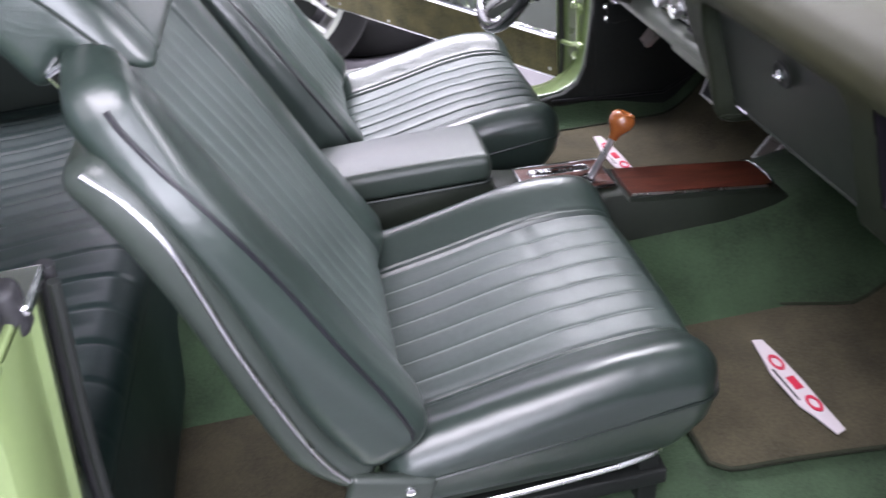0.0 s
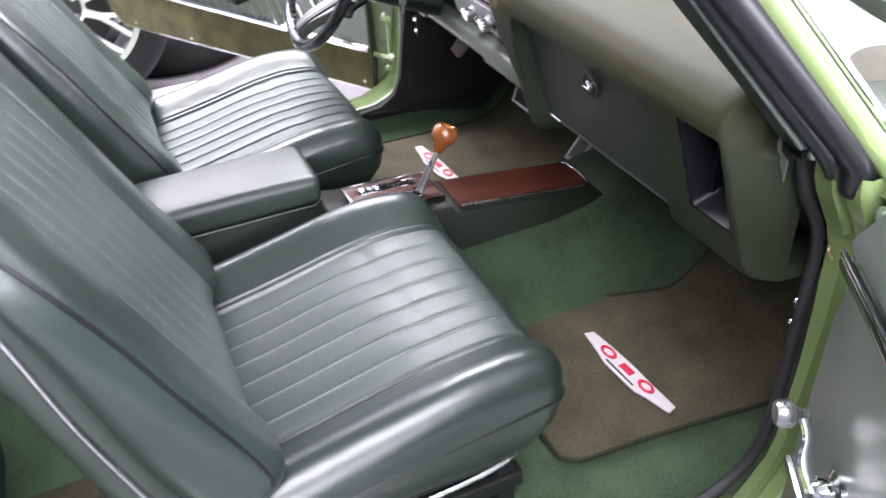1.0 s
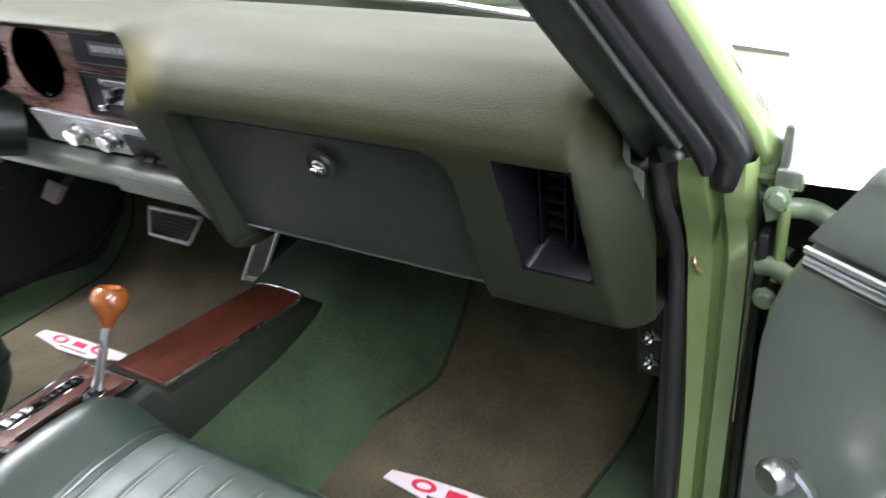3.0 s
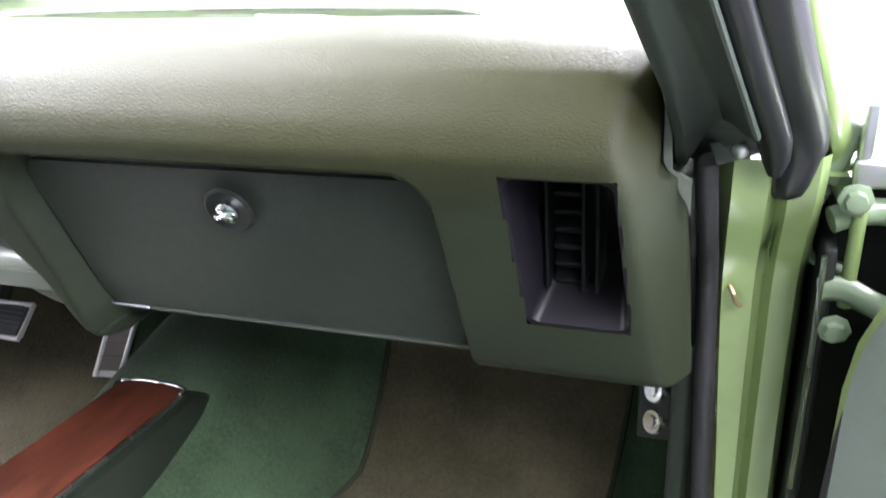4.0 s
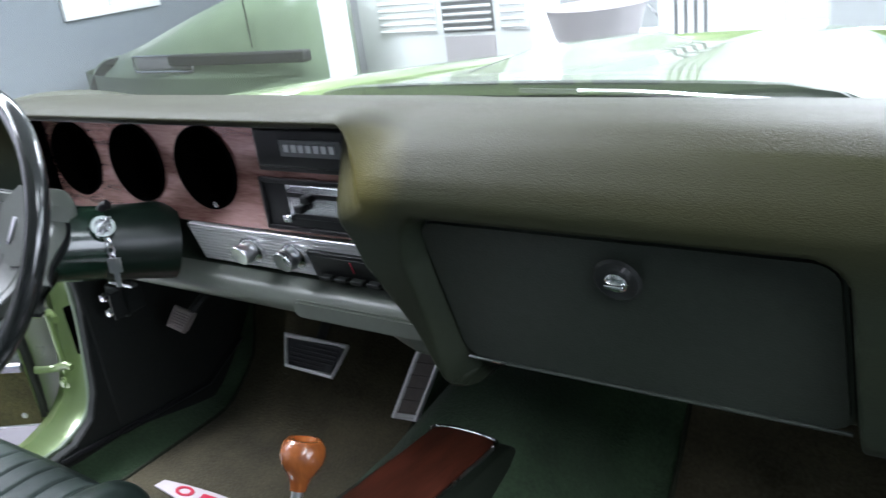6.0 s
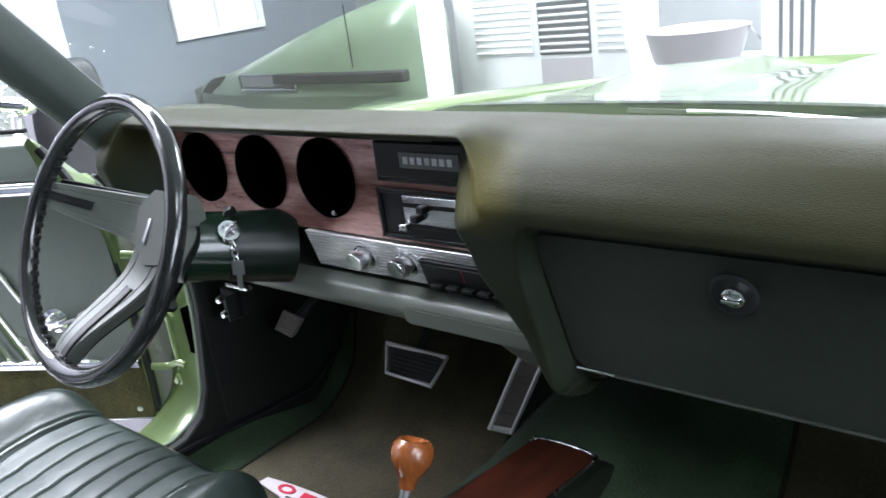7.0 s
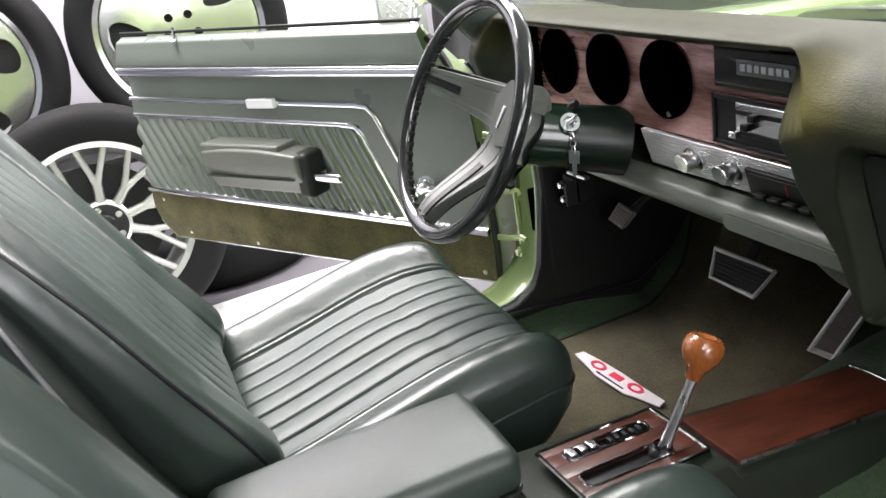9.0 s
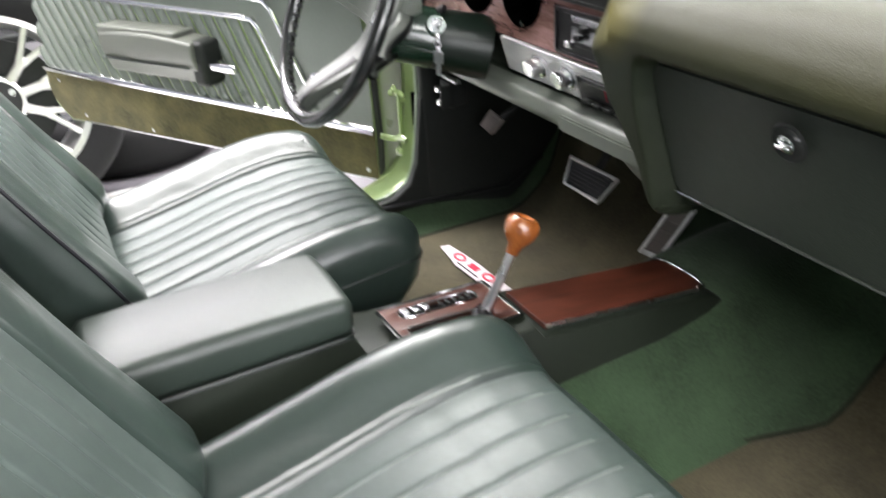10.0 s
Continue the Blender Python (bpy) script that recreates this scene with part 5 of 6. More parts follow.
# ---------- mats ----------
def floor_mat(m, label, pts, back=0.0):
    t = thing("floor_mat", m, label, "mat", "floor mats")
    rows = []
    for j in range(31):
        v = j / 30
        y = -0.238 + 0.74 * v
        xl = pts[0] + (pts[1] - pts[0]) * min(1.0, (y + 0.238) / 0.42) - back * smooth(0.27, 0.37, y)
        xr = pts[2] + (pts[3] - pts[2]) * smooth(0.0, 1.0, v)
        c = 0.022 * (max(0, 0.05 - v) / 0.05) ** 2
        rows.append([(xl + c + (xr - xl - 2 * c) * i / 18, y, 0.40 * smooth(0.16, 0.60, y) + 0.010) for i in range(19)])
    pile = part("mat_top", grid(rows), MATTING, t)
    rim = [Vector(p) for p in rows[0]] + [Vector(r[-1]) for r in rows[1:]] + [Vector(p) for p in reversed(rows[-1][:-1])] + [Vector(r[0]) for r in reversed(rows[1:-1])]
    part("binding", tube(rim, 0.0042, 6, closed=True), BINDING, pile)
    b = frame_of((0.452, -0.036, 0.0165), (0.224, 0.018, -0.004), (-0.018, 0.224, 0.01))
    low = [(-0.116, -0.004), (-0.060, -0.014), (-0.035, -0.020), (0.045, -0.020), (0.070, -0.012), (0.116, -0.002)]
    high = [(0.112, 0.015), (0.050, 0.016), (0.0, 0.018), (-0.060, 0.017), (-0.110, 0.013)]
    badge = part("badge", prism(low + high, 0.003, b), LABEL, t, "pale badge with red shapes")
    for cx, cy, w in ((-0.052, 0.003, 0.040), (0.0, 0.003, 0.034), (0.050, 0.004, 0.038)):
        if cx:
            turn = [2 * math.pi * i / 24 for i in range(25)]
            rings = [[(cx + 0.5 * w * k * math.cos(a), cy + (0.0105 - 0.0105 * (1 - k)) * math.sin(a), z) for a in turn] for k, z in ((1.0, 0.0), (0.98, 0.0014), (0.60, 0.0014), (0.58, 0.0))]
            mark = moved(grid(rings), b @ pose(0, 0, 0.003))
        else:
            mark = moved(block(-0.015, 0.015, -0.004, 0.0095, -0.001, 0.0014, 0.0004), b @ pose(0, 0, 0.003))
        part("mark", mark, RED, badge, "red shape")
    part("stroke", prism([(-0.04, -0.014), (0.035, -0.0145), (0.036, -0.0115), (-0.04, -0.0105)], 0.001, b @ pose(0, 0, 0.003)), BLACK, badge)
    return t


floor_mat(pose(0, 0, 0.017), "brown-green carpet floor mat with a pale and red badge", (0.160, 0.287, 0.585, 0.650))
floor_mat(pose(-0.843, 0.004, 0.017), "brown-green carpet floor mat with a pale and red badge", (0.250, 0.260, 0.64, 0.69), 0.05)

rear = thing("rear_floor_mat", pose(0.33, -0.95, 0.018), "brown carpet mat on the rear floor", "mat")
part("mat_top", prism(rounded_rect(-0.30, 0.29, -0.142, 0.16, 0.03), 0.008, bev=0.003), MATTING, rear)
part("binding", tube([(x, y, 0.005) for x, y in rounded_rect(-0.30, 0.29, -0.142, 0.16, 0.03)], 0.0045, 6, closed=True), BINDING, rear)


# ---------- pedals ----------
def pedal(name, corners, mat, label, arm_to, rim=BRIGHT):
    """A rubber pad framed in bright metal, on an arm; corners tl, tr, br, bl."""
    tl, tr, br, bl = [Vector(c) for c in corners]
    o = (tl + tr + br + bl) / 4
    t = thing(name, Matrix.Translation(o), label, "pedal")
    m = frame_of((0, 0, 0), (tr + br - tl - bl), (tl + tr - bl - br))
    inv = m.inverted()
    q = [inv @ (c - o) for c in (bl, br, tr, tl)]
    flat = [(p.x, p.y) for p in q]
    part("pad", prism([(x * 0.93, y * 0.88) for x, y in flat], 0.012, m, bev=0.002), mat, t)
    part("pedal_frame", join(tube([m @ Vector((x, y, 0.010)) for x, y in flat], 0.0048, 8, closed=True), prism(flat, 0.006, m)), rim, t, "bright metal pedal frame" if rim is BRIGHT else "")
    n = 7
    for i in range(n):
        v = (i + 0.5) / n
        a, b = Vector(q[0]).lerp(Vector(q[3]), v), Vector(q[1]).lerp(Vector(q[2]), v)
        part("rib", tube([m @ (a.lerp(b, 0.08) + Vector((0, 0, 0.012))), m @ (a.lerp(b, 0.92) + Vector((0, 0, 0.012)))], 0.0018, 6), mat, t)
    part("arm", tube(spline([m @ Vector((0, 0, -0.002)), (Vector(arm_to) - o) * 0.5 + Vector((0, 0.03, 0)), Vector(arm_to) - o], 5), 0.009, 8), SATIN, t)


pedal("brake_pedal", ((-0.391, 0.218, 0.214), (-0.266, 0.229, 0.207), (-0.288, 0.208, 0.156), (-0.379, 0.188, 0.172)), BLACK, "wide black brake pedal framed in bright metal", (-0.32, 0.33, 0.42))
pedal("accelerator_pedal", ((-0.138, 0.293, 0.232), (-0.098, 0.302, 0.230), (-0.156, 0.250, 0.078), (-0.196, 0.240, 0.080)), PEDALPAD, "long worn brown-grey accelerator pedal framed in bright metal", (-0.10, 0.37, 0.30))
pedal("parking_brake_pedal", ((-0.546, 0.122, 0.289), (-0.504, 0.122, 0.283), (-0.520, 0.106, 0.254), (-0.558, 0.106, 0.260)), PEDALPAD, "small worn brown parking brake pedal on an arm", (-0.50, 0.28, 0.40), PEDALPAD)


# ---------- steering ----------
UPW = Vector((0.0, math.sin(radians(27)), math.cos(radians(27))))
WC = Vector((-0.387, -0.261, 0.585))
SW = frame_of(WC, (1, 0, 0), UPW)      # z of this frame points to the driver
wheel = thing("steering_wheel", SW, "three-spoke grey steering wheel with a black rim", "steering wheel")
R = 0.175
N = 96
rim = part("rim", tube([(R * math.cos(2 * math.pi * i / N), R * math.sin(2 * math.pi * i / N), 0) for i in range(N)], 0.0125, 14, closed=True), GLOSSBLACK, wheel, "glossy black rim")
for i in range(44):
    a = 2 * math.pi * i / 60 + 2.4
    part("grip", moved(rbox(0.009, 0.009, 0.014, 0.003), pose((R - 0.0082) * math.cos(a), (R - 0.0082) * math.sin(a), -0.003, 0, 0, math.degrees(a))), BLACK, rim)


HUB = (0.006, 0.026)     # the hub sits above the middle of the rim


def spoke_height(r):
    return -0.078 + 0.074 * smooth(0.045, R * 0.98, r)


def spoke(angle, r0, r1, w0, w1, dz=0.0, depth=0.018):
    """A flat-faced spoke with crisp shoulders, dished towards the hub."""
    c, s = math.cos(radians(angle)), math.sin(radians(angle))
    rows = []
    for i in range(15):
        t = i / 14
        r = r0 + (r1 - r0) * t
        w = w0 + (w1 - w0) * t
        z = spoke_height(r) + dz
        ox, oy = HUB[0] * (1 - r / R), HUB[1] * (1 - r / R)
        rows.append([(ox + r * c - q * w * s, oy + r * s + q * w * c, z - d) for q, d in ((-0.72, depth), (-1, depth * 0.8), (-1, 0.004), (-0.93, 0.0), (-0.62, 0.0), (-0.58, 0.0012), (-0.54, 0.0), (0.54, 0.0), (0.58, 0.0012), (0.62, 0.0), (0.93, 0.0), (1, 0.004), (1, depth * 0.8), (0.72, depth))])
    return grid(rows)


HUBPOSE = pose(HUB[0], HUB[1], -0.012)
for ang in (164, -16, -106):
    sp = part("spoke", spoke(ang, 0.010, R - 0.004, 0.041, 0.0165, depth=0.026), WHEELGREY, wheel, "brushed grey spoke", sharp=25)
    part("spoke_flank", spoke(ang - 2, 0.012, R - 0.010, 0.042, 0.019, -0.012, depth=0.018), COLLAR, sp, "black spoke underside", sharp=25)
    part("spoke_inlay", spoke(ang if ang > -100 else ang + 4, 0.105 if ang > -100 else 0.075, 0.162, 0.0068, 0.0058, 0.003, 0.006), BLACK, sp, "dark inset bar", sharp=25)
part("hub_pad", join(lathe([(0.0, -0.0720), (0.044, -0.0720), (0.050, -0.078), (0.052, -0.108)], 32), moved(prism([(-0.050, 0.024), (-0.022, 0.050), (0.040, 0.050), (0.058, 0.030), (0.056, -0.030), (0.034, -0.052), (-0.012, -0.058), (-0.046, -0.026)], 0.030, bev=0.005), pose(0.0, 0.0, -0.092))), WHEELGREY, wheel, sharp=25, at=HUBPOSE)
part("hub_badge", moved(block(-0.0035, 0.0035, -0.020, 0.016, -0.0625, -0.0595, 0.001), pose(-0.012, -0.006, 0, 0, 0, -12)), STEEL, wheel, at=HUBPOSE)

CA = radians(22.5)
col = thing("steering_column", frame_of(WC + Vector((0, math.cos(CA), -math.sin(CA))) * 0.078, (1, 0, 0), (0, math.sin(CA), math.cos(CA))), "glossy dark green steering column with ignition lock", "steering column")
CI = col.matrix_basis.inverted()
foot, head = Vector((-0.308, -0.026, 0.502)), Vector((-0.382, -0.185, 0.546))
run = [head.lerp(foot, i / 12) for i in range(-1, 15)]
part("shroud", moved(tube(run[2:8], [0.047, 0.0475, 0.048, 0.0485, 0.0488, 0.049], 32), CI), DARKGREEN, col)
part("collar", moved(tube(run[7:14], [0.0485, 0.0500, 0.0505, 0.0510, 0.0520, 0.0525, 0.0525], 32), CI), COLUMNBLACK, col, "green-black column collar")
out = Vector((0.76, -0.22, 0.61)).normalized()
side = Vector((0, 0, 1)).cross(out).normalized()
lk = CI @ frame_of((-0.309, -0.121, 0.5515), side, out.cross(side))
lock = part("ignition_lock", lathe([(0.0155, -0.01), (0.0155, 0.010), (0.0145, 0.012), (0.010, 0.012), (0.009, 0.004), (0.0, 0.004)], 24, lk), CHROME, col, "round chrome ignition lock")
part("key_head", moved(block(-0.0105, 0.0105, -0.0012, 0.0012, 0.008, 0.026, 0.001), lk @ pose(0, 0, 0, 0, 0, 25)), STEEL, lock)
part("stalk", moved(tube(spline([(-0.335, -0.105, 0.555), (-0.330, -0.100, 0.572), (-0.322, -0.096, 0.576)], 4), 0.0065, 8), CI), BLACK, col)
part("turn_stalk", tube([(-0.05, 0.0, -0.06), (-0.14, 0.02, -0.05)], 0.005, 8), CHROME, col)

keys = thing("key_ring", Matrix.Translation((-0.295, -0.126, 0.553)), "small chain of keys hanging from the ignition", "keys")
for i in range(4):
    part("link", tube([(0.0045 * math.cos(a), 0.0, -0.010 * i - 0.005 + 0.0065 * math.sin(a)) if i % 2 else (0.0, 0.0045 * math.cos(a), -0.010 * i - 0.005 + 0.0065 * math.sin(a)) for a in [2 * math.pi * j / 10 for j in range(10)]], 0.0011, 5, closed=True), STEEL, keys)
part("key", moved(join(block(-0.008, 0.008, -0.001, 0.001, -0.020, 0.0, 0.0008), block(-0.0035, 0.0035, -0.001, 0.001, -0.040, -0.019, 0.0008)), pose(0.001, 0.0, -0.036, 0, 4, 40)), STEEL, keys)


# ---------- doors ----------
def car_door(origin, along, s, label, base, grip):
    """A long coupe door, open; x runs from the hinge edge to the lock edge, y to the cabin, z up."""
    u = Vector((along[0], along[1], 0)).normalized()
    n = Vector((-u.y, u.x, 0))
    t = thing("car_door", frame_of((*origin, 0), u, n), label, "car door", "car doors")
    flip = Matrix.Diagonal((1, s, 1, 1))

    def add(name, bm, mat, label="", parent=None, sharp=40):
        bm.transform(flip)
        return part(name, bm, mat, parent or t, label, sharp)

    def u_front(z):
        return 0.105 * smooth(0.40, 0.70, z) ** 1.5

    def u_rear(z):
        return 1.262 - 0.20 * (z - 0.09) - 0.09 * (max(0.0, 0.17 - z) / 0.09) ** 2.2

    lift = lambda x: 0.026 * x  # noqa: E731

    def relief(x, z):
        zz = z - lift(x)
        y = 0.0
        y += 0.030 * smooth(0.565, 0.585, zz) * (1 - 0.38 * smooth(0.592, 0.655, zz)) - 0.02 * smooth(0.647, 0.658, zz)
        y += 0.006 * groove(zz - 0.562, 0.006)
        # the field below the bright moulding
        slant = 0.319 - (0.436 - zz) * 0.45
        inner = min(x - slant, 0.436 - zz, zz - 0.206)
        if inner > 0:
            e = smooth(0.0, 0.010, inner)
            q = (x - 0.45 * (zz - 0.436)) / 0.043
            q = q - math.floor(q) - 0.5
            y += e * (0.007 - 0.027 * (2 * abs(q)) ** 2.4)
        # raised border between the two mouldings
        slant2 = 0.272 - (0.484 - zz) * 0.45
        band = min(x - slant2, 0.486 - zz)
        if band > 0 and inner <= 0:
            y += 0.005 * smooth(0, 0.008, band)
        return y

    zs = [0.200 + (0.660 - 0.200) * j / 88 for j in range(89)]
    rows = []
    for z in zs:
        a, b = u_front(z), u_rear(z)
        rows.append([(a + (b - a) * i / 330, relief(a + (b - a) * i / 330, z + lift(a + (b - a) * i / 330)) , z + lift(a + (b - a) * i / 330)) for i in range(331)])
    add("panel", grid(rows), PANEL, "grey-green vinyl door panel with slanted pleats", sharp=70)
    zs = [0.080 + 0.122 * j / 12 for j in range(13)]
    rows = [[(u_front(z) + (u_rear(z) - u_front(z)) * i / 60, -0.002, z + lift(i / 60 * 1.2) * (z - 0.08) / 0.12) for i in range(61)] for z in zs]
    add("carpet_strip", grid(rows), DOORCARPET, "olive brown carpet along the foot of the door")

    def moulding(pts, r, parent=None, mat=CHROME, name="moulding"):
        return add(name, tube(spline(pts, 4), r, 8, flat=1.4), mat, "bright moulding", parent)

    moulding([(x, 0.030, 0.566 + lift(x)) for x in (0.06, 0.3, 0.6, 0.9, 1.165)], 0.0062)
    moulding([(x, 0.034, 0.577 + lift(x)) for x in (0.06, 0.3, 0.6, 0.9, 1.165)], 0.0030)
    moulding([(x, 0.003, 0.203 + lift(x)) for x in (0.0, 0.4, 0.8, 1.235)], 0.0070)
    for top, at, low, end, r in ((0.485, 0.272, 0.215, (0.178, 0.28), 0.0042), (0.437, 0.319, 0.218, (0.220, 0.216), 0.0046)):
        pts = [(1.19, 0.004, top + lift(1.19)), (0.8, 0.004, top + lift(0.8)), (at + 0.05, 0.004, top + lift(at)), (at + 0.012, 0.004, top + lift(at) - 0.004), (at - 0.008, 0.004, top + lift(at) - 0.026), (end[0], 0.004, end[1])]
        add("moulding", tube([Vector(p) for p in pts], r, 8, flat=1.4), CHROME, "bright moulding")
    em = add("emblem", block(0.575, 0.675, 0.004, 0.018, 0.489, 0.513, 0.003), BRIGHT, "bright rectangular emblem")
    # arm rest with its pull cup
    def arm_warp(p):
        x, y, z = p
        k = (x - 0.475) / 0.37
        z += 0.012 * math.sin(k * 3.1) * smooth(0.34, 0.39, z)
        y *= 1 - 0.30 * smooth(0.36, 0.28, z)
        y *= 1 - 0.12 * smooth(0.5, 1.0, k)
        return Vector((x, y, z))

    ar = add("armrest", rbox(0.365, 0.085, 0.105, 0.008, (20, 4, 8), arm_warp, k=4, center=(0.658, 0.040, 0.336)), ARMVINYL, "padded vinyl armrest", sharp=70)
    add("armrest_groove", block(0.50, 0.83, 0.0575, 0.0805, 0.3235, 0.3255, 0.0006), PIPING, "", ar)
    add("armrest_top", rbox(0.30, 0.07, 0.022, 0.006, (6, 2, 1), center=(0.69, 0.035, 0.398)), ARMVINYL, "", ar)
    add("armrest_end", rbox(0.050, 0.070, 0.115, 0.014, (2, 2, 2), center=(0.478, 0.034, 0.333)), SATIN, "dark armrest end", ar)
    add("door_handle", join(rbox(0.100, 0.016, 0.022, 0.006, center=(0.415, 0.048, 0.328)), tube([(0.455, 0.0, 0.328), (0.455, 0.048, 0.328)], 0.007, 8)), CHROME, "chrome door handle")
    cb = Matrix.Translation((base[0], 0.0, base[1])) @ pose(0, 0, 0, -90)
    cr = add("window_crank", lathe([(0.026, 0.0), (0.025, 0.006), (0.016, 0.010), (0.015, 0.024), (0.010, 0.030), (0.0, 0.031)], 24, cb), CHROME, "chrome window crank")
    add("crank_arm", tube(spline([(base[0], 0.026, base[1]), (base[0] * 0.62 + grip[0] * 0.38, 0.034, base[1] * 0.66 + grip[1] * 0.34), (base[0] * 0.30 + grip[0] * 0.70, 0.030, base[1] * 0.30 + grip[1] * 0.70), (grip[0], 0.034, grip[1])], 5), [0.011, 0.011, 0.010, 0.010, 0.010, 0.0095, 0.009, 0.0085, 0.008, 0.008, 0.0075, 0.0075, 0.0075, 0.0075, 0.0075, 0.0075], 8, flat=0.6), CHROME, "", cr)
    add("crank_knob", lathe([(0.0, 0.030), (0.013, 0.029), (0.017, 0.022), (0.016, 0.012), (0.008, 0.004), (0.007, -0.006), (0, -0.006)], 20, Matrix.Translation((grip[0] - 0.002, 0.036, grip[1])) @ pose(0, 0, 0, -90)), STEEL, "grey crank knob", cr)
    add("lock_button", tube([(0.885, 0.016, 0.663), (0.885, 0.016, 0.705)], 0.0045, 8), CHROME)
    add("lock_button_cap", lathe([(0, 0.004), (0.006, 0.003), (0.0105, 0)], 14, Matrix.Translation((0.885, 0.024, 0.673))), CHROME)
    # outer skin, edges and sill strip
    rows = []
    for y, g in ((-0.006, 0.0), (-0.010, 0.008), (-0.11, 0.010), (-0.14, 0.0)):
        ring = [(u_front(z) - g, y, z) for z in [0.60 - 0.52 * j / 12 for j in range(13)]] + [(u_rear(0.085 + 0.56 * j / 12) + g * (1 - j / 12), y, 0.078 - g + (0.576 + lift(1.2)) * j / 12) for j in range(13)]
        ring.append((u_front(0.66), y, 0.656))
        drop = 0.10 if y < -0.05 else 0.0
        rows.append([(p, r, z - drop * smooth(0.50, 0.66, z)) for p, r, z in ring])
    bm = grid(rows, closed=True)
    bm.verts.ensure_lookup_table()
    n_ring = len(rows[0])
    bm.faces.new([bm.verts[i] for i in range(n_ring)])
    bm.faces.new([bm.verts[3 * n_ring + i] for i in range(n_ring)])
    add("door_shell", bm, PAINT, "lime green outer door skin")
    add("belt_seal", tube([(x, -0.006, 0.668 + lift(x)) for x in (0.10, 0.4, 0.8, 1.155)], 0.0055, 8, flat=0.8), COLLAR)
    add("edge_seal", tube(spline([(0.09, -0.012, 0.635), (0.045, -0.014, 0.56), (0.004, -0.014, 0.42), (-0.004, -0.014, 0.20), (0.0, -0.014, 0.09)], 6), 0.009, 8), RUBBER)
    add("foot_strip", tube([(0.0 + 1.12 * i / 10, -0.006, 0.078) for i in range(11)], 0.004, 6), STEEL)
    for x, z in ((0.03, 0.10), (0.35, 0.093), (0.8, 0.093), (1.1, 0.10), (1.19, 0.20)):
        add("screw", lathe([(0, 0.003), (0.004, 0.002), (0.006, 0)], 10, Matrix.Translation((x, -0.001, z)) @ pose(0, 0, 0, -90)), STEEL)
    return t


car_door((-0.82, -0.045), (-0.86, -0.51), 1, "open driver's door with pleated grey-green panel and armrest", (0.148, 0.305), (0.050, 0.324))
car_door((0.826, -0.053), (0.85, -0.53), -1, "open passenger door with dark green vinyl panel and crank", (0.142, 0.316), (0.082, 0.370))
m = thing("door_mirror", pose(-1.075, -0.05, 0.64), "chrome outside mirror on the door", "mirror")
part("foot", tube(spline([(0.02, 0, -0.02), (0.01, 0.01, 0.02), (-0.02, 0.03, 0.045)], 4), 0.009, 8, flat=1.4), CHROME, m)
part("shell", moved(rbox(0.085, 0.035, 0.032, 0.012, (4, 3, 3), k=4), pose(-0.03, 0.035, 0.058, 0, 8, 20)), CHROME, m)


